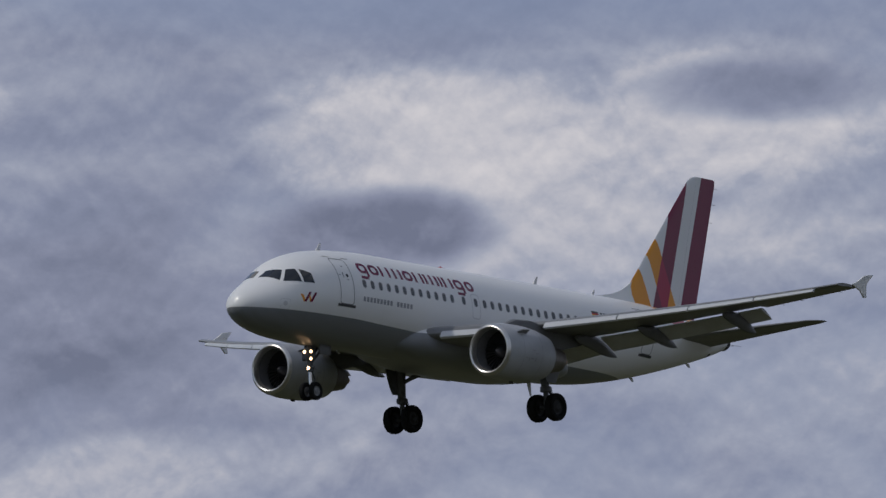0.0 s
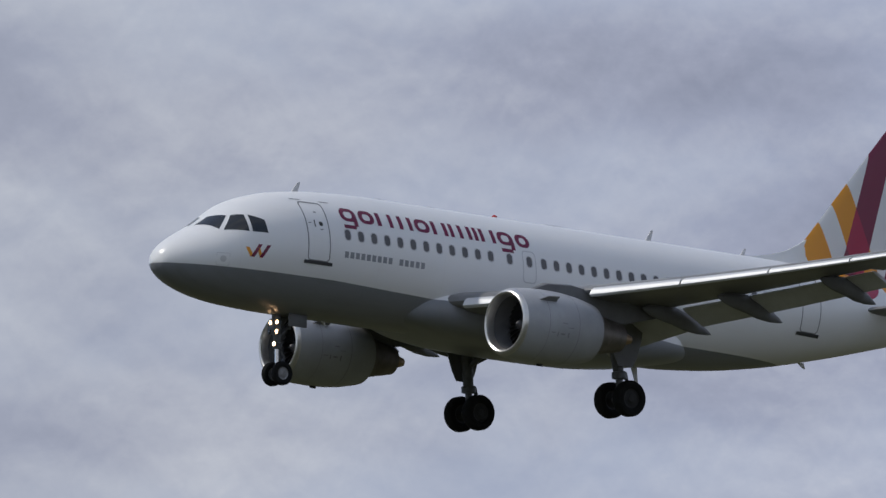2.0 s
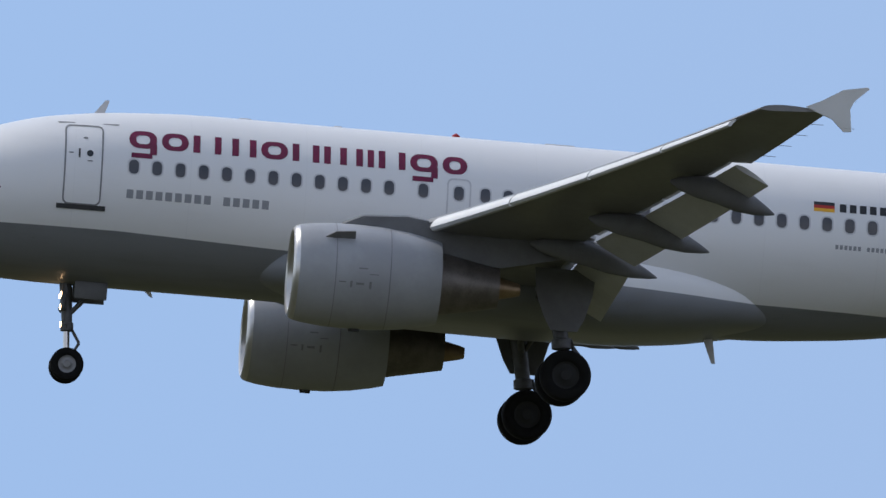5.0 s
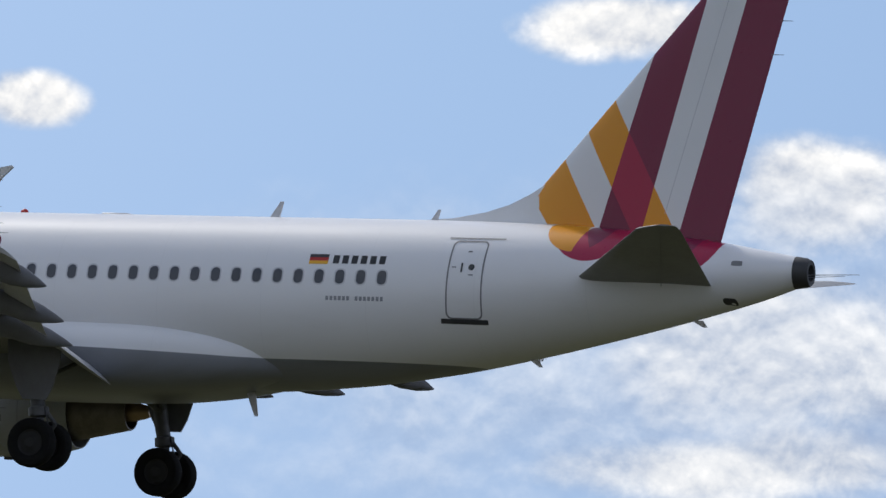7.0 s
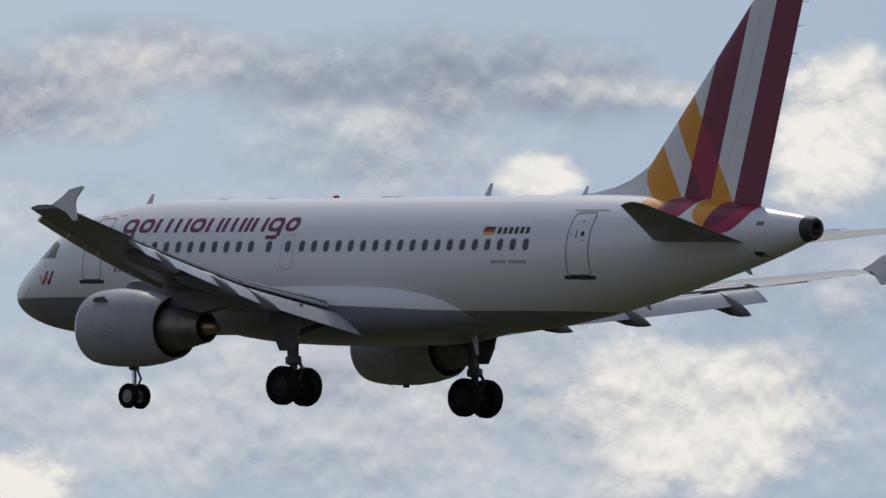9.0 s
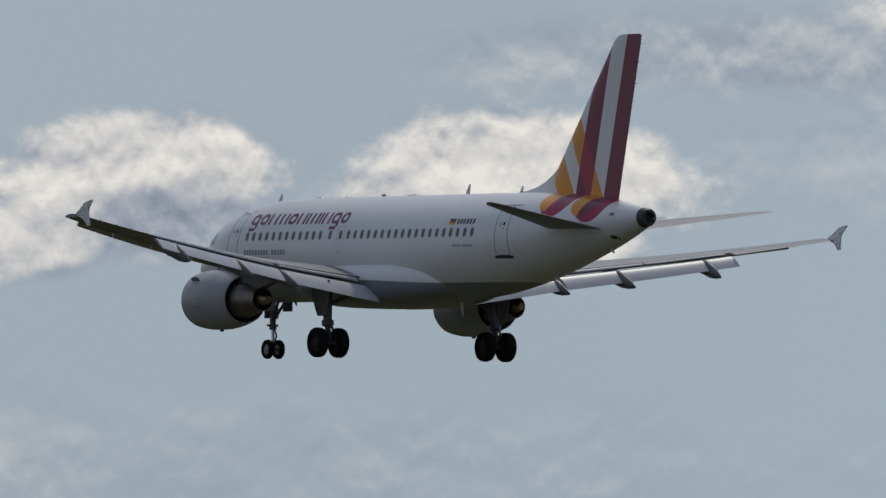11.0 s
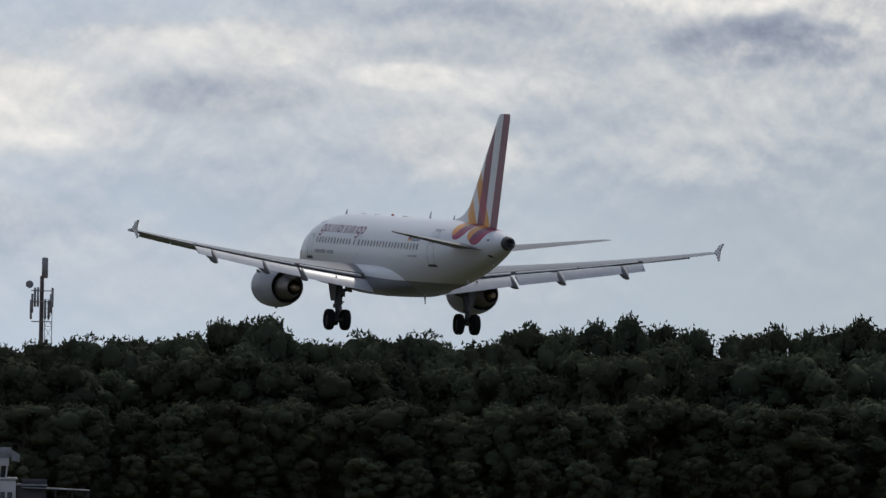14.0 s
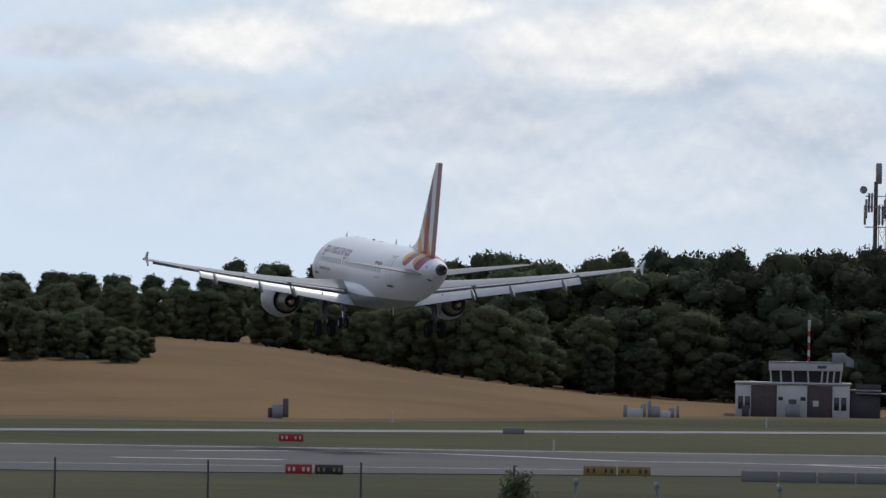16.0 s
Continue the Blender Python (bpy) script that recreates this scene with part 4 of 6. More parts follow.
def build_engine(side):
    c = Vector((9.64, side * 5.75, -2.14))
    e = part("engine", Shape().spin(c, (1, 0, 0), [(0.14, 1.075), (0.35, 1.12), (0.8, 1.165), (1.4, 1.18), (2.0, 1.165), (2.6, 1.10), (3.1, 1.0), (3.36, 0.935), (3.36, 0.90), (2.9, 0.9)], 64), M["nacelle"], plane, "grey underwing jet engine")
    part("inlet_lip", Shape().spin(c, (1, 0, 0), [(0.141, 1.077), (0.07, 1.045), (0.02, 1.0), (0.0, 0.955), (0.03, 0.905), (0.12, 0.875), (0.3, 0.86)], 64), M["lip"], e, "bare metal inlet lip")
    part("inlet_duct", Shape().spin(c, (1, 0, 0), [(0.3, 0.86), (0.7, 0.87), (1.05, 0.88)], 48), M["fairing"], e)
    fan = part("fan", Shape().spin(c, (1, 0, 0), [(0.98, 0.88), (1.0, 0.28), (1.02, 0.0)], 36), M["duct"], e)
    pts = []
    for r, tw, ch in ((0.26, 0.25, 0.05), (0.55, 0.6, 0.07), (0.87, 0.95, 0.085)):
        for sgn in (-1, 1):
            pts.append(Vector((sgn * ch * math.cos(tw), r, sgn * ch * math.sin(tw))))
    blade = Shape().add(pts, [(0, 1, 3, 2), (2, 3, 5, 4)]).mesh("fan_blade")
    for i in range(30):
        b = part("fan_blade", blade, M["fan"], fan)
        b.matrix_basis = Matrix.Translation(c + Vector((0.92, 0, 0))) @ Matrix.Rotation(2 * math.pi * i / 30, 4, "X")
    part("spinner", Shape().spin(c, (1, 0, 0), [(0.50, 0.0), (0.55, 0.08), (0.7, 0.19), (0.95, 0.28)], 24), M["fan"], fan)
    mark = Shape().tube(c + Vector((0.62, 0.10, 0.03)), c + Vector((0.72, 0.12, 0.10)), 0.03, 0.03, 6)
    part("spinner_mark", mark, M["white"], fan)
    part("core_cowl", Shape().spin(c, (1, 0, 0), [(2.7, 0.80), (3.3, 0.74), (3.9, 0.62), (4.5, 0.50), (4.72, 0.455), (4.72, 0.42), (4.3, 0.42)], 40), M["core"], e, "sooty core cowl")
    part("bypass_duct", Shape().spin(c, (1, 0, 0), [(2.7, 0.91), (2.7, 0.5)], 40), M["duct"], e)
    part("exhaust_plug", Shape().spin(c, (1, 0, 0), [(4.2, 0.30), (4.7, 0.26), (5.1, 0.17), (5.22, 0.13), (5.22, 0.0)], 24), M["plug"], e)
    part("nozzle_shade", Shape().spin(c, (1, 0, 0), [(4.35, 0.42), (4.35, 0.2)], 24), M["duct"], e)
    # pylon between cowl and wing
    rings = []
    for x, z0, z1, w in ((10.75, -1.02, -0.98, 0.06), (11.2, -1.15, -0.78, 0.20), (12.2, -1.35, -0.72, 0.24), (13.2, -1.62, -0.85, 0.24), (14.4, -1.70, -0.95, 0.20), (15.6, -1.42, -1.0, 0.12), (16.2, -1.25, -1.05, 0.04)):
        y = side * 5.75
        rings.append([(x, y - w, z0), (x, y + w, z0), (x, y + w, z1), (x, y + w * 0.5, z1 + 0.05), (x, y - w * 0.5, z1 + 0.05), (x, y - w, z1)])
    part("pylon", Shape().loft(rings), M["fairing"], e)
    # strakes, latches and drain mast
    for sgn in (-1, 1):
        a = radians(38)
        y, z = c.y + sgn * 1.17 * math.cos(a), c.z + 1.17 * math.sin(a)
        s = Shape().loft([[(10.32, y, z), (10.55, y + sgn * 0.16, z + 0.12), (10.98, y + sgn * 0.19, z + 0.15), (11.0, y - sgn * 0.02, z - 0.01)], [(10.32, y, z + 0.02), (10.55, y + sgn * 0.14, z + 0.14), (10.98, y + sgn * 0.17, z + 0.17), (11.0, y - sgn * 0.02, z + 0.02)]])
        part("strake", s, M["line"], e)
        for x, a0, w, h in ((10.75, -14, 0.16, 0.03), (10.95, -16, 0.05, 0.14), (11.15, -15, 0.18, 0.05), (11.38, -16, 0.05, 0.16), (11.2, 2, 0.2, 0.03), (11.45, -4, 0.2, 0.02)):
            a = radians(a0)
            ring = []
            for dx, da in ((-w / 2, -h / 2.3), (w / 2, -h / 2.3), (w / 2, h / 2.3), (-w / 2, h / 2.3)):
                ring.append((x + dx, c.y + sgn * 1.184 * math.cos(a + da), c.z + 1.184 * math.sin(a + da)))
            part("access_mark", Shape().add(ring, [(0, 1, 2, 3)]), M["line"], e)
    part("drain_mast", Shape().box((11.05, c.y - 0.03, c.z - 1.25), (11.3, c.y + 0.03, c.z - 1.12), 0.02), M["dark"], e)
    seam = Shape()
    for x in (0.95, 2.18):
        r = 1.174 if x < 1 else 1.158
        seam.spin(c, (1, 0, 0), [(x - 0.008, r + 0.002), (x, r + 0.004), (x + 0.008, r + 0.002)], 64)
    part("cowl_seam", seam, M["line"], e)


def wheel(name, centre, r, width, parent, hub):
    h = width / 2
    w = part(name, Shape().spin(centre, (0, 1, 0), [(-h * 0.55, r * 0.52), (-h * 0.85, r * 0.60), (-h, r * 0.78), (-h * 0.86, r * 0.93), (-h * 0.5, r * 0.995), (0, r), (h * 0.5, r * 0.995), (h * 0.86, r * 0.93), (h, r * 0.78), (h * 0.85, r * 0.60), (h * 0.55, r * 0.52)], 40), M["tyre"], parent)
    part("hub", Shape().spin(centre, (0, 1, 0), [(-h * 0.7, 0.0), (-h * 0.7, r * 0.2), (-h * 0.55, r * 0.25), (-h * 0.45, r * 0.45), (-h * 0.6, r * 0.53), (h * 0.6, r * 0.53), (h * 0.45, r * 0.45), (h * 0.55, r * 0.25), (h * 0.7, r * 0.2), (h * 0.7, 0.0)], 28), hub, w)
    return w


def build_gear():
    # nose leg
    g = part("nose_gear", Shape().tube((5.0, 0, -1.9), (5.12, 0, -3.05), 0.15, 0.12).tube((4.98, -0.28, -2.6), (4.98, 0.28, -2.6), 0.05), M["strut"], plane, "nose landing gear lowered, lamps lit")
    part("oleo", Shape().tube((5.10, 0, -3.0), (5.16, 0, -3.9), 0.075), M["chrome"], g)
    part("axle", Shape().tube((5.16, -0.26, -3.94), (5.16, 0.26, -3.94), 0.05), M["strut"], g)
    part("drag_brace", Shape().tube((5.85, -0.16, -1.95), (5.12, -0.05, -2.78), 0.055).tube((5.85, 0.16, -1.95), (5.12, 0.05, -2.78), 0.055), M["strut"], g)
    part("steering_collar", Shape().spin((5.115, 0, -3.06), (0.05, 0, -1), [(-0.12, 0.09), (-0.10, 0.15), (0.08, 0.15), (0.10, 0.09)], 16).tube((5.08, -0.24, -2.98), (5.08, 0.24, -2.98), 0.045), M["strut"], g)
    part("lamp_bracket", Shape().box((4.93, -0.32, -2.70), (5.02, 0.32, -2.24), 0.03), M["strut"], g)
    part("torque_link", Shape().tube((5.2, 0, -3.05), (5.42, 0, -3.4), 0.035).tube((5.42, 0, -3.4), (5.2, 0, -3.82), 0.035), M["strut"], g)
    for s in (-1, 1):
        wheel("nose_wheel", (5.16, s * 0.25, -3.94), 0.385, 0.22, g, M["hub"])
        door = Shape().box((5.2, s * 0.40 - 0.02, -2.42), (5.95, s * 0.40 + 0.02, -1.95), 0.02)
        part("gear_door", door, M["fairing"], g)
        for y, z in ((0.17 * s, -2.32), (0.17 * s, -2.62)):
            l = part("landing_lamp", Shape().spin((4.93, y, z), (-1, 0, 0), [(-0.12, 0.04), (-0.05, 0.07), (0.0, 0.08)], 16), M["strut"], g)
            part("lamp_glass", Shape().spin((4.925, y, z), (-1, 0, 0), [(0.0, 0.07), (0.02, 0.05), (0.03, 0.0)], 16), M["lamp"] if (s, z) != (1, -2.62) else M["glass"], l)
    t = part("taxi_lamp", Shape().spin((4.98, 0, -3.0), (-1, 0, 0), [(-0.12, 0.03), (-0.05, 0.08), (0.0, 0.085)], 16), M["strut"], g)
    part("lamp_glass", Shape().spin((4.975, 0, -3.0), (-1, 0, 0), [(0.0, 0.08), (0.02, 0.05), (0.025, 0.0)], 16), M["lamp"], t)
    for s in (-1, 1):
        y = s * 3.8
        g = part("main_gear", Shape().tube((15.75, y * 0.96, -1.2), (16.1, y, -3.0), 0.22, 0.17), M["strut"], plane, "main landing gear lowered")
        part("oleo", Shape().tube((16.1, y, -2.95), (16.18, y, -3.75), 0.115), M["strut"], g)
        part("collar", Shape().spin((16.11, y, -3.02), (0.1, 0, -1), [(-0.14, 0.16), (-0.10, 0.24), (0.10, 0.24), (0.14, 0.12)], 16), M["strut"], g)
        part("brake_line", Shape().tube((16.3, y - 0.12, -2.9), (16.42, y - 0.14, -3.3), 0.022, 0.022, 6).tube((16.42, y - 0.14, -3.3), (16.25, y - 0.1, -3.7), 0.022, 0.022, 6), M["dark"], g)
        part("axle", Shape().tube((16.18, y - 0.5, -3.79), (16.18, y + 0.5, -3.79), 0.09), M["strut"], g)
        part("side_brace", Shape().tube((15.7, s * 2.1, -1.75), (16.02, y, -2.32), 0.085).tube((16.3, s * 2.3, -1.75), (16.04, y, -2.28), 0.06), M["strut"], g)
        part("torque_link", Shape().tube((16.25, y, -2.95), (16.55, y, -3.3), 0.05).tube((16.55, y, -3.3), (16.28, y, -3.72), 0.05), M["strut"], g)
        for o in (-0.465, 0.465):
            wheel("main_wheel", (16.18, y + o, -3.79), 0.585, 0.42, g, M["brake"])
        rings = []
        for z, x0, x1 in ((-1.35, 15.35, 16.75), (-1.9, 15.4, 16.7), (-2.45, 15.62, 16.55), (-2.75, 15.8, 16.4)):
            yy = y + s * 0.30 + s * 0.04 * (z + 1.35)
            rings.append([(x0, yy, z), (x1, yy, z), (x1, yy + s * 0.05, z), (x0, yy + s * 0.05, z)])
        part("leg_door", Shape().loft(rings), M["fairing"], g)


def surface_loft(pairs, thick, axis):
    """A tapered tail surface from (span point, lead x, trail x) rows."""
    rings = []
    for p, lead, trail in pairs:
        c = trail - lead
        ring = []
        for px, pz in foil(c, thick, 10):
            ring.append((lead + px, pz, p[1]) if axis == "z" else (lead + px, p[0], p[1] + pz))
        rings.append(ring)
    return Shape().loft(rings)


def build_tail():
    lead = lambda z: 26.22 + 0.832 * (z - 2.0)
    rows = [((0, z), lead(z), 31.60 + 0.237 * (z - 2.0)) for z in (1.3, 2.0, 3.0, 4.0, 5.0, 6.0, 7.0, 7.75)]
    rows += [((0, 7.93), lead(7.93) + 0.10, 32.98), ((0, 7.99), lead(7.99) + 0.35, 32.85)]
    f = part("fin", surface_loft(rows, 0.095, "z"), M["fin"], plane, "tail fin with purple, white and orange bands")
    s, rings = Shape(), []
    for x, z, w in ((23.9, 2.06, 0.02), (24.8, 2.13, 0.05), (25.6, 2.28, 0.09), (26.2, 2.47, 0.12), (26.7, 2.72, 0.12), (27.2, 3.05, 0.08)):
        rings.append([(x, -w * 1.5, 1.7), (x, -w, 2.0 + (z - 2.0) * 0.5), (x, -w * 0.25, z), (x, w * 0.25, z), (x, w, 2.0 + (z - 2.0) * 0.5), (x, w * 1.5, 1.7)])
    part("dorsal_fillet", s.loft(rings), M["white"], f)
    seam = Shape()
    for sgn in (-1, 1):
        seam.loft([[(30.15 + 0.25 * (z - 2.3) + o, sgn * (0.20 - 0.018 * (z - 2.0)) , z) for o in (0, 0.018)] for z in (2.3, 4.0, 6.0, 7.6)], False, False)
    part("rudder_gap", seam, M["rim"], f)
    for z in (6.1, 6.9, 7.6):
        part("static_wick", Shape().tube((31.55 + 0.237 * (z - 2), 0, z), (31.85 + 0.237 * (z - 2), 0, z), 0.012, 0.006, 5), M["line"], f)
    for side in (-1, 1):
        rows = []
        for d in (0.2, 1.0, 2.0, 3.0, 4.0, 5.0, 5.9, 6.15, 6.24):
            y = side * d
            ease = 0.0 if d < 6 else (d - 6.0) * 1.6
            rows.append(((y, 0.44 + 0.152 * d), 27.57 + 0.687 * d + ease, 31.47 + 0.21 * d - ease * 0.2))
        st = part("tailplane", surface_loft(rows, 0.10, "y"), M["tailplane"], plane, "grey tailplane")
        part("elevator_gap", Shape().loft([[(30.1 + 0.36 * d + o, side * d, 0.44 + 0.152 * d - 0.115 + 0.012 * d) for o in (0, 0.025)] for d in (1.1, 3.0, 5.8)], False, False), M["line"], st)


def build_small_parts():
    def blade(x, h, w, up=1, y=0.0):
        t, b, _ = section(x)
        z = t - 0.02 if up > 0 else b + 0.02
        s = Shape().loft([[(x, y - 0.03, z), (x + w * 0.8, y - 0.03, z), (x + w * 0.8, y + 0.03, z), (x, y + 0.03, z)],
                          [(x + w * 0.85, y - 0.012, z + up * h), (x + w * 1.15, y - 0.012, z + up * h), (x + w * 1.15, y + 0.012, z + up * h), (x + w * 0.85, y + 0.012, z + up * h)]])
        part("antenna", s, M["rim"], plane, "small blade antenna")
    for x, h, w in ((5.35, 0.36, 0.32), (20.10, 0.40, 0.30), (24.2, 0.28, 0.22)):
        blade(x, h, w)
    blade(19.75, 0.62, 0.30, -1, 0.0)
    blade(6.8, 0.16, 0.2, -1)
    blade(26.9, 0.18, 0.3, -1)
    blade(30.9, 0.16, 0.35, -1)
    for x in (13.75,):
        part("beacon", Shape().spin((x, 0, 2.06), (0, 0, 1), [(0, 0.10), (0.07, 0.085), (0.12, 0.0)], 14), M["red"], plane)
    for x, l in ((8.7, 0.3), (15.8, 0.7), (10.9, 0.2)):
        part("low_antenna", Shape().box((x, -0.12, 2.05), (x + l, 0.12, 2.10), 0.03), M["rim"], plane)


build_fuselage()
build_windows()
build_doors()
build_paintwork()
for side in (-1, 1):
    build_wing(side)
    build_engine(side)
build_gear()
build_tail()
build_small_parts()

# ---- the airfield ----


def spot(yaw, distance, z=0.0):
    a = radians(yaw + 0.027)
    return Vector((-math.sin(a) * distance, math.cos(a) * distance, z))


def ground_material():
    m = bpy.data.materials.new("mown_grass")
    m.use_nodes = True
    k = Nodes(m.node_tree)
    p = k.node("ShaderNodeTexCoord").outputs["Object"]
    big = k.smooth(k.noise(p, 0.012, 5.0, 0.6), 0.35, 0.65)
    mid = k.noise(p, 0.12, 5.0, 0.65)
    fine = k.noise(p, 2.5, 4.0, 0.65)
    col = k.mix(big, (0.046, 0.050, 0.026, 1), (0.080, 0.075, 0.040, 1))
    col = k.mix(k.math("MULTIPLY", k.smooth(mid, 0.45, 0.75), 0.6), col, (0.10, 0.088, 0.045, 1))
    col = k.mix(k.math("MULTIPLY", fine, 0.35), col, (0.028, 0.034, 0.014, 1))
    return finish(m, k, col, 0.95, 0.0, fine, 0.4, 0.0, 0.05)


def foliage_material(name, a, b, light=0.2):
    m = bpy.data.materials.new(name)
    m.use_nodes = True
    k = Nodes(m.node_tree)
    r = k.node("ShaderNodeObjectInfo").outputs["Random"]
    g = k.node("ShaderNodeNewGeometry").outputs["Random Per Island"]
    p = k.node("ShaderNodeTexCoord").outputs["Object"]
    n = k.noise(p, 0.35, 3.0, 0.6)
    col = k.mix(k.math("ADD", k.math("MULTIPLY", g, 0.5), k.math("MULTIPLY", n, 0.5)), (*a, 1), (*b, 1))
    hsv = k.node("ShaderNodeHueSaturation")
    k.put(hsv.inputs["Value"], k.math("ADD", 0.75, k.math("MULTIPLY", r, 0.55)))
    k.put(hsv.inputs["Hue"], k.math("ADD", 0.48, k.math("MULTIPLY", r, 0.035)))
    k.put(hsv.inputs["Color"], col)
    b = k.node("ShaderNodeBsdfPrincipled")
    k.put(b.inputs["Base Color"], hsv.outputs[0])
    b.inputs["Roughness"].default_value, b.inputs["Specular IOR Level"].default_value = 0.9, 0.03
    through_leaf = k.node("ShaderNodeBsdfTranslucent")
    k.put(through_leaf.inputs[0], hsv.outputs[0])
    both = k.node("ShaderNodeMixShader")
    both.inputs[0].default_value = light
    k.tree.links.new(b.outputs[0], both.inputs[1])
    k.tree.links.new(through_leaf.outputs[0], both.inputs[2])
    k.tree.links.new(both.outputs[0], k.node("ShaderNodeOutputMaterial").inputs[0])
    return m


G = dict(
    grass=ground_material(),
    asphalt=surface("runway_asphalt", (0.105, 0.102, 0.10), 0.9, 0.0, (0.075, 0.073, 0.072), 0.05, 0.9, 0.2, fine=30, spec=0.1),
    concrete=surface("pale_concrete", (0.24, 0.235, 0.225), 0.8, 0.0, (0.17, 0.165, 0.16), 0.15, 0.8, 0.1, fine=12, spec=0.1),
    marking=surface("runway_marking", (0.55, 0.55, 0.53), 0.7, 0.0, (0.32, 0.32, 0.31), 0.4, 0.9, spec=0.1),
    wheat=surface("ripe_field", (0.19, 0.115, 0.05), 0.95, 0.0, (0.115, 0.072, 0.034), 0.03, 0.9, 0.5, fine=25, spec=0.1),
    dry=surface("dry_verge", (0.12, 0.085, 0.04), 0.95, 0.0, (0.07, 0.06, 0.025), 0.04, 0.9, 0.4, fine=25, spec=0.1),
    leaf=foliage_material("broad_leaves", (0.046, 0.054, 0.034), (0.070, 0.079, 0.047), 0.2),
    leaf2=foliage_material("dark_leaves", (0.042, 0.050, 0.034), (0.060, 0.070, 0.044)),
    leaf3=foliage_material("pale_and_hazed_leaves", (0.095, 0.112, 0.062), (0.125, 0.138, 0.078), 0.4),
    bark=surface("bark", (0.10, 0.08, 0.06), 0.9, 0.0, (0.05, 0.04, 0.032), 1.5, 0.8, 0.4),
    tower=surface("tower_concrete", (0.30, 0.30, 0.30), 0.8, 0.0, (0.22, 0.22, 0.225), 0.3, 0.8, 0.1),
    white=surface("white_render", (0.52, 0.52, 0.51), 0.7, 0.0, (0.38, 0.38, 0.37), 0.5, 0.7, 0.1),
    brown=surface("brown_brick", (0.095, 0.072, 0.070), 0.85, 0.0, (0.065, 0.050, 0.050), 2.0, 0.8, 0.2),
    glass=surface("dark_window", (0.02, 0.024, 0.03), 0.12, 0.0, (0.03, 0.034, 0.04), 0.5, 0.6),
    blue=surface("blue_window", (0.03, 0.05, 0.11), 0.2, 0.0, (0.02, 0.035, 0.08), 0.5, 0.6),
    steel=surface("galvanised_steel", (0.26, 0.27, 0.28), 0.5, 0.5, (0.16, 0.165, 0.17), 1.5, 0.8),
    rust=surface("weathered_mast", (0.12, 0.105, 0.10), 0.7, 0.2, (0.07, 0.06, 0.055), 0.8, 0.8),
    red=surface("signal_red", (0.38, 0.02, 0.018), 0.5, 0.0, (0.28, 0.02, 0.018), 1.0, 0.7),
    black=surface("sign_black", (0.02, 0.02, 0.02), 0.5, 0.0, (0.03, 0.03, 0.03), 1.0, 0.6),
    yellow=surface("sign_yellow", (0.27, 0.18, 0.045), 0.6, 0.0, (0.2, 0.14, 0.04), 1.0, 0.6),
    dark=surface("dark_cladding", (0.05, 0.05, 0.055), 0.6, 0.0, (0.035, 0.035, 0.04), 1.0, 0.7),
)


def build_ground():
    rings, n = [], 96
    for r in (0.001, 60, 200, 400, 600, 800, 1000, 1300, 1800, 2600, 3600, 4900):
        rings.append([(r * math.cos(k), r * math.sin(k), 0.0) for k in (2 * math.pi * j / n for j in range(n))])
    g = part("ground", Shape().loft(rings, True, False), G["grass"])
    tagged(g, "mown airfield grass reaching the horizon", "ground", kind="structure")

    def slab(name, pts, z, mat, label, cat):
        ob = part(name, Shape().loft([[(x, y, -0.2) for x, y in pts], [(x, y, z) for x, y in pts]]), mat)
        tagged(ob, label, cat, kind="structure")
        return ob
    run = slab("runway", ((-757, 20), (-632, 20), (-632, 175), (-648, 222), (-655, 470), (-757, 470)), 0.05, G["asphalt"], "grey worn asphalt runway", "runway")
    slab("taxiway", ((-757, 60), (-900, 20), (-900, 30), (-757, 100)), 0.04, G["asphalt"], "grey asphalt taxiway stub", "taxiway")
    d = Vector((-109, 145)).normalized()
    q = Vector((-d.y, d.x))
    a, b = Vector((-839, 223)) - d * 260, Vector((-839, 223)) + d * 420
    slab("service_road", [tuple(v) for v in (a - q * 5, b - q * 5, b + q * 5, a + q * 5)], 0.06, G["concrete"], "pale concrete service road", "road")
    # painted lines
    def stripe(points, w):
        s = Shape()
        pts = [Vector(p) for p in points]
        rows = []
        for i, p in enumerate(pts):
            t = (pts[min(i + 1, len(pts) - 1)] - pts[max(i - 1, 0)]).normalized()
            o = Vector((-t.y, t.x)) * w / 2
            rows.append([(*(p - o), 0.056), (*(p + o), 0.056)])
        part("painted_line", s.loft(rows, False, False), G["marking"], run)
    stripe([(-752, y) for y in (30, 200, 460)], 1.5)
    stripe([(-703, 240 + 6 * i) for i in range(30)], 1.6)
    stripe([(-728, 205), (-734, 214), (-736, 220), (-731, 224), (-720, 226), (-706, 228)], 1.4)
    stripe([(-690, 190), (-690, 201)], 2.2)
    stripe([(-704, 228), (-706, 234), (-701, 239), (-690, 241), (-672, 243)], 1.3)
    stripe([(-660, 150), (-663, 215)], 0.8)


def hill_height(yaw):
    return cubic((60, 69, 70.5, 71.5, 72.1, 73.0, 74.0, 74.8, 77, 82), (0.05, 0.15, 0.25, 0.6, 1.2, 3.2, 5.9, 6.5, 6.4, 5.5), yaw)


def land(yaw, d):
    """Height of the field and the wood's floor."""
    h = hill_height(max(60, min(82, yaw)))
    t = max(0.0, min(1.0, (d - 985) / 165.0))
    return h * t * t * (3 - 2 * t) + 0.03


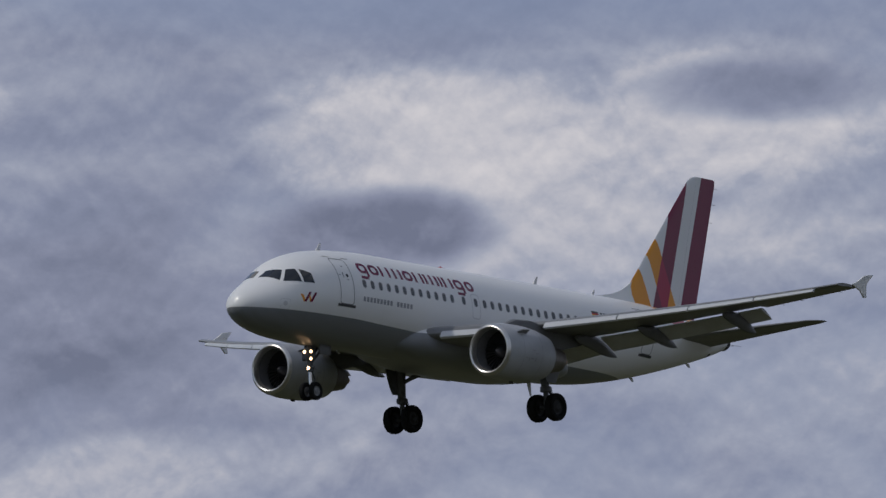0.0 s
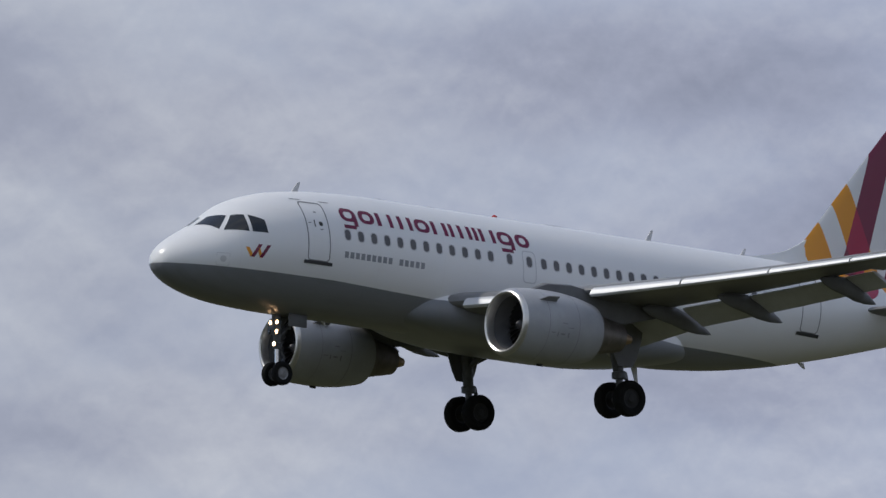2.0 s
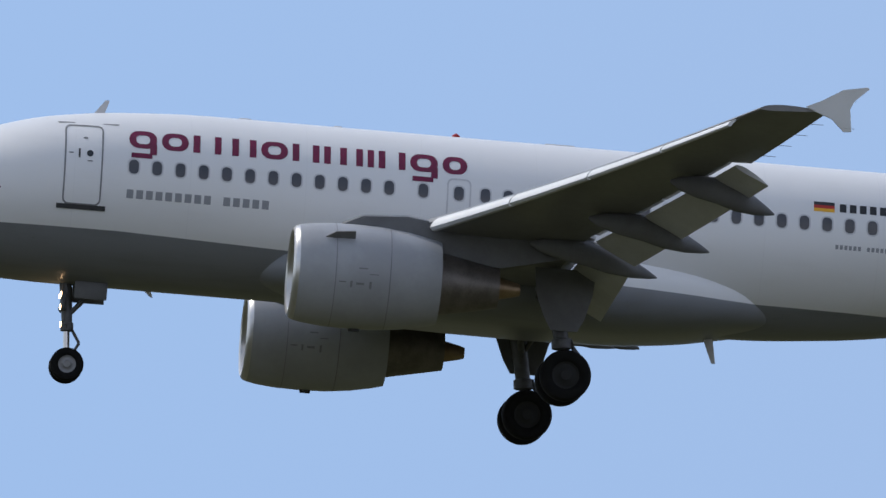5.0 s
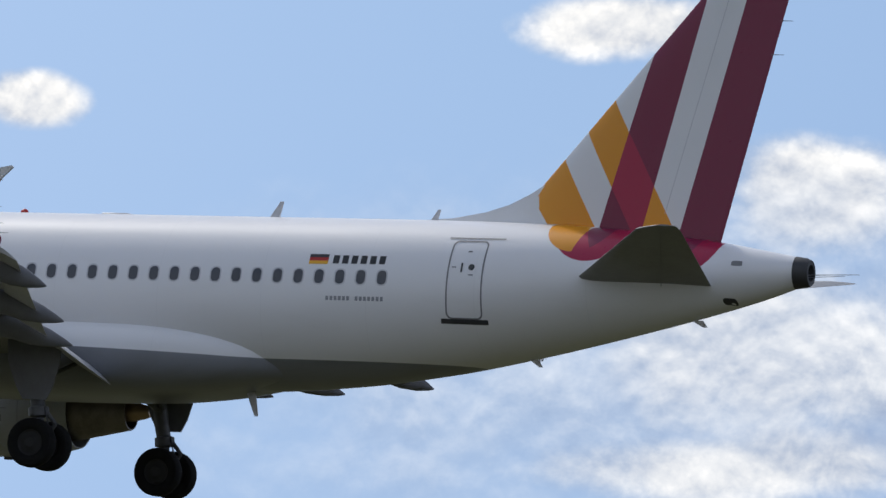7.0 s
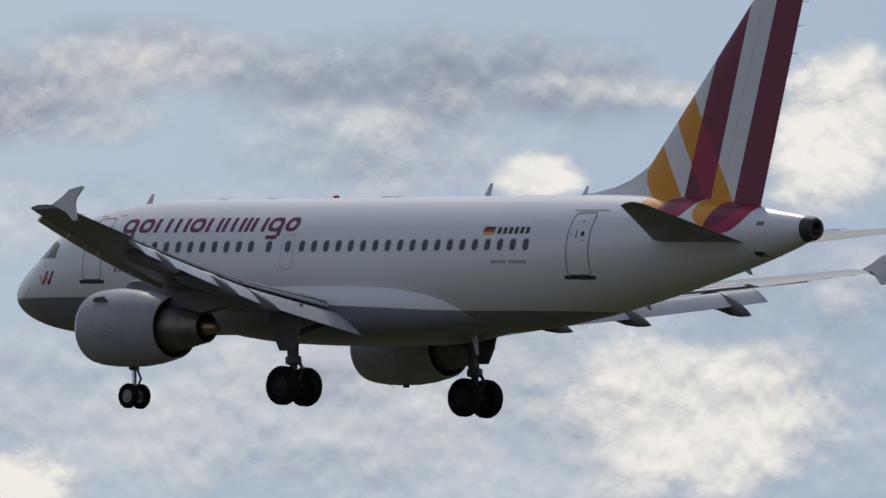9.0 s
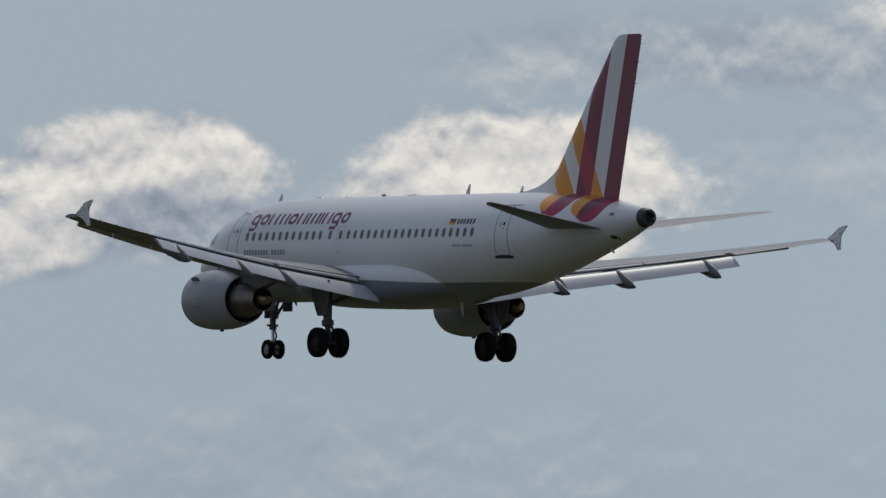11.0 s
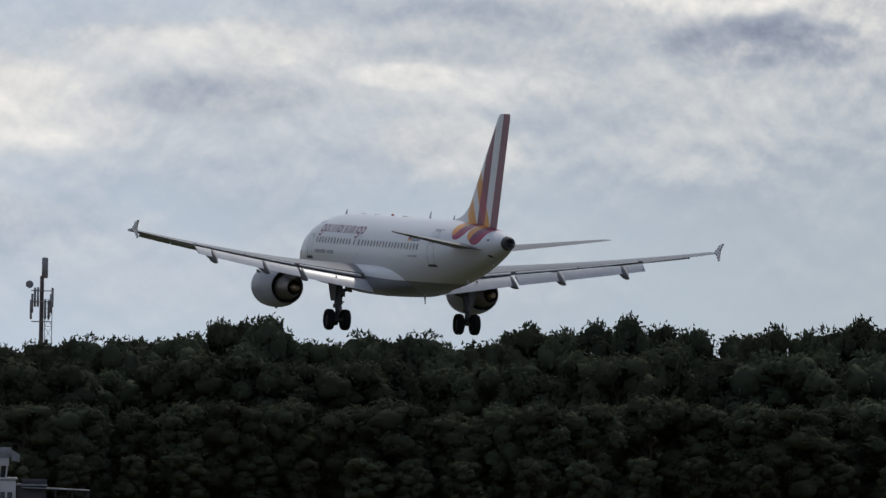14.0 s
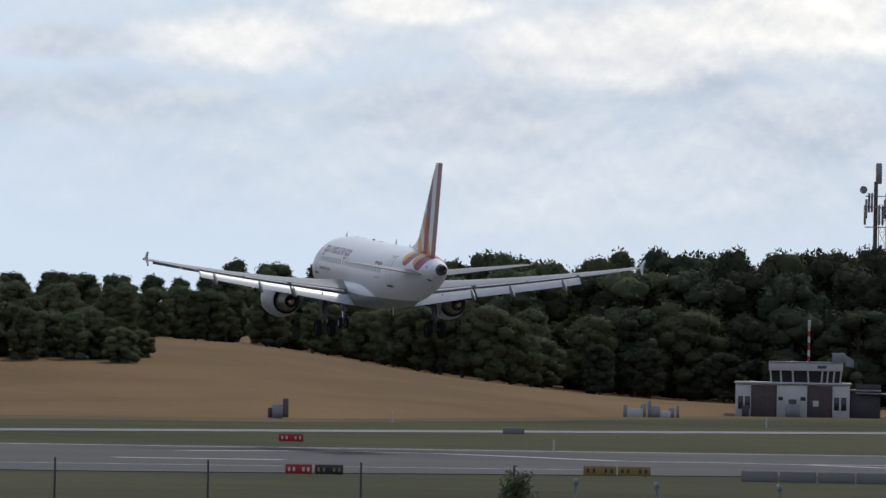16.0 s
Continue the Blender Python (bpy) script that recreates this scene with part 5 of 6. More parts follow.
def build_field():
    rings = []
    near = lambda y: cubic((50, 71.0, 71.7, 72.5, 73.5, 75.0, 84), (1126, 1124, 1098, 1050, 1005, 985, 975), y)
    for i in range(24):
        rings.append([tuple(spot(y, near(y) + i * (1560 - near(y)) / 23, land(y, near(y) + i * (1560 - near(y)) / 23) if i else -0.1)) for y in (55 + 27 * j / 90 for j in range(91))])
    f = part("ripe_field", Shape().loft(rings, False, False), G["wheat"])
    tagged(f, "ochre ripe grain field on a low hill", "field", kind="structure")
    rings = []
    for i in range(6):
        rings.append([tuple(spot(y, near(y) - 30 + i * 7 + 3 * math.sin(y * 5), 0.02 + (0.04 if 0 < i < 5 else -0.1))) for y in (60 + 22 * j / 80 for j in range(81))])
    v = part("dry_verge", Shape().loft(rings, False, False), G["dry"])
    tagged(v, "dry yellowed grass verge", "grass", kind="structure")


def blob(rng, centre, radius, squash, rough=0.22):
    """An uneven closed clump."""
    bm = bmesh.new()
    bmesh.ops.create_icosphere(bm, subdivisions=2, radius=1.0)
    off = Vector((rng.uniform(0, 50), rng.uniform(0, 50), rng.uniform(0, 50)))
    verts = []
    for v in bm.verts:
        r = 1 + rough * 2 * noise.noise(v.co * 1.8 + off)
        verts.append(Vector(centre) + Vector((v.co.x * r * radius, v.co.y * r * radius, v.co.z * r * radius * squash)))
    faces = [tuple(v.index for v in f.verts) for f in bm.faces]
    bm.free()
    return verts, faces


def tree_meshes(seed, height, slim, leaf):
    """Trunk with limbs, and a crown of leaf tufts on uneven lobes."""
    rng = random.Random(seed)
    t = Shape()
    t.tube((0, 0, -0.3), (0.15, 0.1, height * 0.35), height * 0.022, height * 0.016, 8, False)
    t.tube((0.15, 0.1, height * 0.35), (0.0, -0.1, height * 0.85), height * 0.016, height * 0.004, 8, False)
    lobes = []
    n = 46
    for i in range(n):
        z = height * (0.10 + 0.80 * (i + rng.random()) / n)
        env = math.sin(math.pi * min(1, max(0, (z / height + 0.08) / 1.14))) ** 0.6
        r = height * (0.27 if not slim else 0.17) * env * rng.uniform(0.35, 0.95)
        a = rng.uniform(0, 6.28)
        c = Vector((math.cos(a) * r, math.sin(a) * r, z))
        lobes.append((c, height * (0.095 if not slim else 0.075) * rng.uniform(0.65, 1.25)))
        t.tube((0, 0, max(1.0, z - height * 0.16)), c, height * 0.008, height * 0.003, 5, False)
    lobes.append((Vector((0, 0, height * 0.90)), height * 0.085))
    cr = Shape()
    for c, r in lobes:
        cr.add(*blob(rng, c, r * 0.84, 0.95, 0.3))
    tufts = 5200
    for i in range(tufts):
        c, r = lobes[rng.randrange(len(lobes))]
        w = Vector((rng.gauss(0, 1), rng.gauss(0, 1), rng.gauss(0.25, 1))).normalized()
        p = c + Vector((w.x, w.y, w.z * 0.95)) * r * rng.uniform(0.62, 1.18)
        s = rng.uniform(0.08, 0.20)
        u = w.orthogonal().normalized()
        v = w.cross(u)
        k = rng.uniform(0, 6.28)
        u, v = u * math.cos(k) + v * math.sin(k), v * math.cos(k) - u * math.sin(k)
        tilt = w * rng.uniform(-0.6, 0.6)
        a, b = u * s + tilt * s, v * s * 0.7
        cr.add([p - a, p + b, p + a + w * 0.15, p - b], [(0, 1, 2), (0, 2, 3)])
    tm, cm = t.mesh("trunk"), bpy.data.meshes.new("crown")
    cm.from_pydata([tuple(p) for p in cr.v], [], cr.f)
    cm.polygons.foreach_set("use_smooth", [True] * len(cm.polygons))
    tm.materials.append(G["bark"])
    cm.materials.append(leaf)
    return tm, cm


def treeline(yaw):
    """Elevation of the wood's top edge."""
    return cubic((54, 60.0, 61.1, 62.0, 62.4, 62.7, 62.86, 63.06, 63.22, 63.56, 63.84, 64.03, 64.26, 64.57, 65.0, 65.24, 65.71, 65.96, 66.35, 66.83, 67.3, 67.67, 68.28, 68.8, 69.2, 69.45, 69.72, 70.3, 70.8, 71.5, 72.08, 72.36, 72.8, 73.2, 73.95, 74.3, 75.15, 80),
                 (0.45, 0.50, 0.58, 0.56, 0.51, 0.56, 0.72, 0.61, 0.73, 0.68, 0.50, 0.47, 0.61, 0.55, 0.59, 0.66, 0.66, 0.51, 0.51, 0.545, 0.48, 0.546, 0.50, 0.42, 0.48, 0.36, 0.515, 0.38, 0.37, 0.356, 0.332, 0.272, 0.31, 0.215, 0.25, 0.167, 0.18, 0.17), yaw)


def build_trees():
    rng = random.Random(5)
    kinds = [(tree_meshes(11 + i, 10.0, i % 3 == 2, G["leaf"] if i % 2 == 0 else G["leaf2"])) for i in range(7)]
    pale_kinds = [tree_meshes(31 + i, 10.0, i == 2, G["leaf3"]) for i in range(3)]

    def tree(place, height, kind, spread, label, pale=0.0):
        tm, cm = kinds[kind] if pale < 0.5 else pale_kinds[kind % 3]
        ob = new("tree")
        part("trunk", tm, None, ob)
        part("crown", cm, None, ob)
        s = height / 10.4
        ob.matrix_basis = Matrix.Translation(place) @ Matrix.Rotation(rng.uniform(0, 6.28), 4, "Z") @ Matrix.Diagonal((s * spread, s * spread, s, 1))
        tagged(ob, label, "tree", "trees of the wood edge")
    # back rows reach the skyline, front rows stand lower
    for row, (d0, drop, step) in enumerate(((1186, 0.30, 6.2), (1196, 0.60, 5.4), (1214, 0.86, 5.0), (1238, 1.0, 3.5))):
        y = 60.2 + row * 0.1
        while y < 76.4:
            d = d0 + rng.uniform(-6, 6)
            base = land(y, d)
            top = 9.2 + d * math.tan(radians(treeline(y)))
            h = (top - base) * drop * rng.uniform(1.01, 1.10)
            # further left more pale crowns: paler kinds, and haze put into the leaf colour
            kind = rng.randrange(7)
            tree(spot(y, d, base), max(5.5, h), kind, rng.uniform(0.95, 1.3) * (0.85 if row == 3 else 1.0) * min(1.2, 16.0 / max(8.0, h)), "leafy green tree at the edge of the wood", rng.random() * 0.5 + max(0.0, min(0.5, (y - 70.9) * 0.25)))
            y += math.degrees(step / d) * rng.uniform(0.75, 1.25)
    # a paler clump before the dark wood
    for y, d, h in ((72.52, 1176, 5.6), (72.62, 1172, 7.2), (72.74, 1170, 8.2), (72.86, 1172, 8.4), (72.97, 1174, 7.6), (73.08, 1176, 7.0), (73.2, 1177, 6.4)):
        tree(spot(y, d, land(y, d)), h, rng.randrange(7), 1.25, "pale green round tree before the dark wood", 1.0)
    # undergrowth closes the foot of the wood, and the depth behind it stays dark
    s = Shape()
    y = 56.0
    while y < 80:
        for d, share in ((1226, 0.26), (1262, 0.33)):
            yy = y + rng.uniform(-0.1, 0.1)
            r = share * (9.2 + d * math.tan(radians(treeline(yy))) - land(yy, d))
            s.add(*blob(rng, spot(yy, d + rng.uniform(-4, 4), land(yy, d) + r * 0.9), r * rng.uniform(0.9, 1.15), 1.0, 0.4))
        y += 0.2
    u = part("undergrowth", s, G["leaf2"])
    tagged(u, "dark shrubs filling the foot of the wood", "shrubs", kind="stuff")
    # scrub on the field
    for yaw, d, h in ((74.45, 1095, 2.6), (74.55, 1085, 3.4), (74.66, 1090, 4.0), (74.78, 1088, 4.6), (74.9, 1092, 4.4), (75.02, 1086, 5.0), (75.14, 1092, 5.2), (75.26, 1090, 5.0), (75.4, 1085, 5.2), (75.55, 1090, 5.0), (75.0, 1098, 5.4), (74.7, 1098, 4.4)):
        tm, cm = pale_kinds[rng.randrange(3)]
        ob = new("bush")
        part("stem", tm, None, ob)
        part("crown", cm, None, ob)
        ob.matrix_basis = Matrix.Translation(spot(yaw, d, land(yaw, d) - h * 0.2)) @ Matrix.Rotation(rng.uniform(0, 6.28), 4, "Z") @ Matrix.Diagonal((h * 0.17, h * 0.17, h * 0.12, 1))
        tagged(ob, "low dark green bush on the field", "bush", "bushes on the field")
    # young tree near the fence
    ob = new("sapling")
    stem, crown = Shape(), Shape()
    stem.tube((0, 0, 0), (0.05, 0, 1.9), 0.05, 0.025, 8)
    for i in range(26):
        z = 0.35 + 1.5 * i / 26
        a = i * 2.4
        reach = 0.95 * (1.15 - z / 2.6) * rng.uniform(0.7, 1.1)
        tip = Vector((math.cos(a) * reach, math.sin(a) * reach, z + 0.75))
        root = Vector((0.05 * z / 1.9, 0, z))
        stem.tube(root, tip, 0.018, 0.006, 5)
        for j in range(34):
            p = root.lerp(tip, rng.uniform(0.25, 1.05)) + Vector((rng.gauss(0, 0.09), rng.gauss(0, 0.09), rng.gauss(0, 0.09)))
            u = Vector((rng.gauss(0, 1), rng.gauss(0, 1), rng.gauss(-0.3, 0.7))).normalized()
            v = u.orthogonal().normalized() * 0.07
            crown.add([p, p + u * 0.09 + v, p + u * 0.21 - Vector((0, 0, 0.03)), p + u * 0.09 - v], [(0, 1, 2), (0, 2, 3)])
    part("trunk", stem, G["bark"], ob)
    leaves = bpy.data.meshes.new("crown")
    leaves.from_pydata(crown.v, [], crown.f)
    part("crown", leaves, G["leaf3"], ob)
    ob.location = spot(72.58, 500)
    tagged(ob, "young green leafy tree behind the fence", "tree")


def build_tower():
    t = new("control_tower")
    tagged(t, "grey concrete airport control tower with roof radar", "tower")
    t.location = spot(65.14, 1800)
    prof = [(0, 3.1), (8, 2.85), (20, 2.62), (28, 2.68), (33, 2.85), (37, 3.25), (39.0, 3.62), (40.8, 3.82)]
    part("shaft", Shape().spin((0, 0, 0), (0, 0, 1), prof, 40, True), G["tower"], t)
    part("window_band", Shape().spin((0, 0, 0), (0, 0, 1), [(38.3, 3.55), (38.35, 3.72), (39.3, 3.86), (39.35, 3.7)], 40), G["dark"], t)
    part("parapet", Shape().spin((0, 0, 0), (0, 0, 1), [(39.3, 3.75), (39.35, 3.9), (40.9, 3.95), (40.95, 3.75), (40.6, 3.7)], 40, True), G["tower"], t)
    for k in range(16):
        a = 2 * math.pi * k / 16
        c, s = math.cos(a) * 3.75, math.sin(a) * 3.75
        part("rail_post", Shape().tube((c, s, 40.9), (c, s, 42.2), 0.05, 0.05, 6), G["steel"], t)
    for z in (41.55, 42.2):
        part("rail", Shape().spin((0, 0, z), (0, 0, 1), [(-0.04, 3.75), (0, 3.79), (0.04, 3.75), (0, 3.71), (-0.04, 3.75)], 32), G["steel"], t)
    for x, y in ((-1.6, -1.2), (1.6, -1.2), (-1.6, 1.2), (1.6, 1.2)):
        part("platform_leg", Shape().tube((x, y, 40.6), (x, y, 43.3), 0.11, 0.11, 6), G["dark"], t)
    part("platform", Shape().box((-1.9, -1.5, 41.9), (1.9, 1.5, 42.1), 0.05), G["dark"], t)
    r = part("radar", Shape().tube((0, 0, 42.0), (0, 0, 44.0), 0.32, 0.22, 12).tube((0, 0, 43.7), (0, 0, 44.2), 0.6, 0.4, 12), G["dark"], t)
    f = Matrix.Rotation(radians(65.14), 4, "Z")
    part("radar_beam", Shape().box((-2.55, -0.3, 44.05), (2.55, 0.3, 44.45), 0.1, f), G["rust"], r)
    for x in (-3.5, -3.1, 2.2):
        q = f @ Vector((x, -1.2, 0))
        part("whip_antenna", Shape().tube((q.x, q.y, 40.9), (q.x, q.y, 43.6), 0.04, 0.03, 5), G["steel"], t)
    part("stair_window", Shape().box((-1.5, -2.74, 26.2), (-0.15, -2.35, 32.4), 0.1, f), G["blue"], t)


def lattice(shape, p, h, w0, w1, bays, r):
    """Four-legged braced mast."""
    cor = lambda z, w: [Vector((p[0] + sx * w, p[1] + sy * w, z)) for sx, sy in ((-1, -1), (1, -1), (1, 1), (-1, 1))]
    for i in range(bays):
        z0, z1 = h * i / bays, h * (i + 1) / bays
        a, b = cor(z0, w0 + (w1 - w0) * i / bays), cor(z1, w0 + (w1 - w0) * (i + 1) / bays)
        for j in range(4):
            shape.tube(a[j], b[j], r, r, 5, False)
            shape.tube(a[j], b[(j + 1) % 4], r * 0.7, r * 0.7, 4, False)
            shape.tube(b[j], b[(j + 1) % 4], r * 0.7, r * 0.7, 4, False)
    return shape


def build_masts():
    # mobile phone mast behind the wood
    m = new("radio_mast")
    tagged(m, "steel radio mast with panel antennas above the trees", "mast")
    m.location = spot(70.83, 1500)
    f = Matrix.Rotation(radians(70.8), 4, "Z")
    part("pole", Shape().tube((0, 0, 0), (0, 0, 27.5), 0.34, 0.26, 10), G["rust"], m)
    s = lattice(Shape(), (0, 0), 24.5, 0.55, 0.45, 14, 0.05)
    part("ladder_frame", Shape().add([f @ (Vector(v) + Vector((0.9, 0, 0))) for v in s.v], s.f), G["steel"], m)
    part("top_antenna", Shape().box((-0.05, -0.35, 27.2), (0.75, 0.35, 29.9), 0.15, f), G["steel"], m)
    part("top_stub", Shape().tube((0.1, 0, 26), (0.3, 0, 28), 0.12, 0.12, 8), G["rust"], m)
    for z in (21.6, 24.2, 25.6):
        part("platform_ring", Shape().spin((0.1, 0, z), (0, 0, 1), [(-0.06, 1.35), (0, 1.42), (0.06, 1.35), (0, 1.28), (-0.06, 1.35)], 16), G["steel"], m)
        for k in range(3):
            a = k * 2.09
            part("arm", Shape().tube((0, 0, z), (math.cos(a) * 1.4, math.sin(a) * 1.4, z), 0.05, 0.05, 5), G["steel"], m)
    for k in range(9):
        a = k * 0.698
        c = Vector((math.cos(a) * 1.4, math.sin(a) * 1.4, 0))
        part("panel_antenna", Shape().box((c.x - 0.13, c.y - 0.13, 21.9 + (k % 3) * 0.8), (c.x + 0.13, c.y + 0.13, 24.4 + (k % 3) * 0.8), 0.04), G["steel"], m)
    part("dish", Shape().spin(f @ Vector((-1.6, -0.3, 26.4)), f @ Vector((0, -1, 0)), [(0, 0.1), (0.1, 0.45), (0.2, 0.5)], 14, True), G["steel"], m)
    # tall thin mast
    m = new("guyed_mast")
    tagged(m, "tall thin weathered antenna mast", "mast")
    m.location = spot(62.215, 1900)
    part("lower_pole", Shape().tube((0, 0, 0), (0, 0, 20), 0.42, 0.4, 10), G["steel"], m)
    part("lattice", lattice(Shape(), (0, 0), 44.9, 0.34, 0.2, 46, 0.055), G["rust"], m)
    part("core", Shape().tube((0, 0, 20), (0, 0, 42), 0.18, 0.12, 8), G["rust"], m)
    for z in (26.0, 31, 36, 40):
        part("bracket", Shape().tube((-0.8, 0, z), (0.8, 0, z), 0.07, 0.07, 6), G["rust"], m)
    # red and white mast in front of the wood
    m = new("banded_mast")
    tagged(m, "red and white banded steel mast with cross arms", "mast")
    m.location = spot(65.94, 700)
    z, i = 0.0, 0
    while z < 14.4:
        top = min(z + 1.75, 14.4)
        w = 0.32 - 0.24 * z / 14.4
        part("band", Shape().box((-w, -w, z + 0.003), (w, w, top), 0.04), G["white"] if i % 2 else G["red"], m)
        z, i = top, i + 1
    f = Matrix.Rotation(radians(65.9), 4, "Z")
    for z in (8.75, 11.9):
        part("cross_arm", Shape().box((-0.35, -0.12, z), (0.85, 0.12, z + 0.2), 0.03, f), G["white"], m)


def build_station():
    """Two-level field station, its own x along the front, y away from the airfield."""
    at = spot(71.507, 1109)
    f = Matrix.Translation(at) @ Matrix.Rotation(radians(71.2), 4, "Z")
    b = new("field_station")
    tagged(b, "white and brown airfield station with glazed lookout on its roof", "building")
    b.matrix_basis = f
    u = 0.0543
    box = lambda lo, hi, bevel=0.03: Shape().box(lo, hi, bevel)
    part("wall", box((0.02, 0.25, 0), (10.95, 8, 3.2)), G["white"], b)
    for x0, x1, mat in ((0, 28, "white"), (28, 73, "brown"), (73, 127, "white"), (127, 171, "brown"), (171, 202, "white")):
        part("panel", box((x0 * u + 0.01, 0.0 if mat == "white" else 0.08, 0), (x1 * u - 0.01, 0.26, 3.05)), G[mat], b)
    part("roof_edge", box((-0.1, -0.12, 3.2), (11.1, 8.1, 3.38)), G["white"], b)
    for x0, x1, z0, z1 in ((5, 14, 0.75, 2.0), (17, 26, 0.75, 2.0), (76, 84, 1.65, 2.0), (94, 108, 0.85, 1.75), (115, 124, 1.65, 2.0), (174, 183, 0.75, 2.0), (187, 196, 0.75, 2.0)):
        w = part("window", box((x0 * u - 0.05, -0.05, z0 - 0.05), (x1 * u + 0.05, 0.02, z1 + 0.05)), G["white"], b)
        part("pane", box((x0 * u, -0.07, z0), (x1 * u, -0.04, z1)), G["glass"], w)
    part("door", box((97 * u, -0.04, 0), (106 * u, 0.03, 0.8)), G["white"], b)
    part("notice", box((137 * u, 0.02, 1.1), (147 * u, 0.085, 1.65)), G["white"], b)
    # lookout with raked panes
    c = part("lookout", Shape().loft([[(62 * u, 0.6, 3.38), (182 * u, 0.6, 3.38), (182 * u, 6, 3.38), (62 * u, 6, 3.38)], [(60 * u, 0.3, 4.55), (188 * u, 0.3, 4.55), (188 * u, 6, 4.55), (60 * u, 6, 4.55)]]), G["dark"], b)
    part("fascia", box((58 * u, 0.1, 4.5), (189 * u, 6.2, 5.25)), G["white"], c)
    part("lookout_roof", box((57.5 * u, 0.0, 5.25), (190 * u, 6.3, 5.36)), G["steel"], c)
    n = 8
    xs = (61, 79, 100, 127, 153, 163, 174, 186)
    for i in range(n):
        x = xs[i] * u
        lean = -0.10 if i < 4 else 0.10
        part("mullion", Shape().loft([[(x - 0.08 - lean, 0.52, 3.38), (x + 0.08 - lean, 0.52, 3.38), (x + 0.08 - lean, 0.62, 3.38), (x - 0.08 - lean, 0.62, 3.38)], [(x - 0.08, 0.2, 4.55), (x + 0.08, 0.2, 4.55), (x + 0.08, 0.3, 4.55), (x - 0.08, 0.3, 4.55)]]), G["white"], c)
        if i < n - 1:
            x2 = xs[i + 1] * u
            part("pane", Shape().loft([[(x + 0.1, 0.56, 3.42), (x2 - 0.1, 0.56, 3.42), (x2 - 0.1, 0.58, 3.42), (x + 0.1, 0.58, 3.42)], [(x + 0.1, 0.26, 4.5), (x2 - 0.1, 0.26, 4.5), (x2 - 0.1, 0.28, 4.5), (x + 0.1, 0.28, 4.5)]]), G["glass"], c)
    part("name_bar", box((144 * u, 0.04, 4.75), (160 * u, 0.1, 5.0)), G["brown"], c)
    part("roof_cabin", box((170 * u, 1.5, 5.36), (193 * u, 4.5, 6.25)), G["steel"], b)
    part("roof_screen", Shape().loft([[(193 * u, 1.5, 5.0), (193 * u, 1.6, 5.0), (208 * u, 1.6, 4.9), (208 * u, 1.5, 4.9)], [(193 * u, 1.5, 6.1), (193 * u, 1.6, 6.1), (208 * u, 1.6, 5.6), (208 * u, 1.5, 5.6)]]), G["steel"], b)
    m = part("mast", Shape().tube((128 * u, 2, 5.3), (128 * u, 2, 9.0), 0.1, 0.1, 8), G["red"], b, "red and white banded roof mast")
    for z in (5.9, 7.2, 8.3):
        part("white_band", Shape().tube((128 * u, 2, z), (128 * u, 2, z + 0.6), 0.115, 0.115, 8), G["white"], m)
    part("mast_head", box((125.5 * u, 1.8, 8.7), (131 * u, 2.2, 9.4), 0.08), G["white"], m)
    part("annex", box((202 * u + 0.02, 0.4, 0), (256 * u, 6, 2.6)), G["dark"], b)
    part("annex_roof", box((202 * u + 0.02, 0.2, 2.62), (257 * u, 6.2, 2.8)), G["steel"], b)
    part("annex_parapet", box((212 * u, 0.3, 2.8), (256 * u, 0.5, 3.3)), G["dark"], b)
    part("canopy", Shape().loft([[(212 * u, -0.3, 2.42), (332 * u, -0.3, 2.22), (332 * u, 5, 2.22), (212 * u, 5, 2.42)], [(212 * u, -0.3, 2.54), (332 * u, -0.3, 2.34), (332 * u, 5, 2.34), (212 * u, 5, 2.54)]]), G["steel"], b, "thin pale canopy roof")
    for x, y in ((272, 0), (280, 4.5), (301, 0), (305, 4.5), (330, 0), (328, 4.5)):
        part("canopy_post", box((x * u - 0.06, y - 0.06, 0), (x * u + 0.06, y + 0.06, 2.25)), G["dark"], b)
    # bins and a fence stake by the wall
    for x, w, h, mat, label in ((12, 0.7, 1.1, "dark", "grey bin beside the station wall"), (89, 1.4, 1.3, "steel", "grey cabinet beside the station wall")):
        o = part("bin" if w < 1 else "cabinet", box((x * u, 0, 0), (x * u + w, 0.6, h), 0.08), G[mat])
        o.matrix_basis = f @ Matrix.Translation((0, -1.5, 0))
        tagged(o, label, "bin" if w < 1 else "cabinet")


def box_thing(name, place, yaw, size, mat, label, cat, group=""):
    o = part(name, Shape().box((-size[0] / 2, -size[1] / 2, 0), (size[0] / 2, size[1] / 2, size[2]), 0.04), mat)
    o.matrix_basis = Matrix.Translation(place) @ Matrix.Rotation(radians(yaw), 4, "Z")
    return tagged(o, label, cat, group)


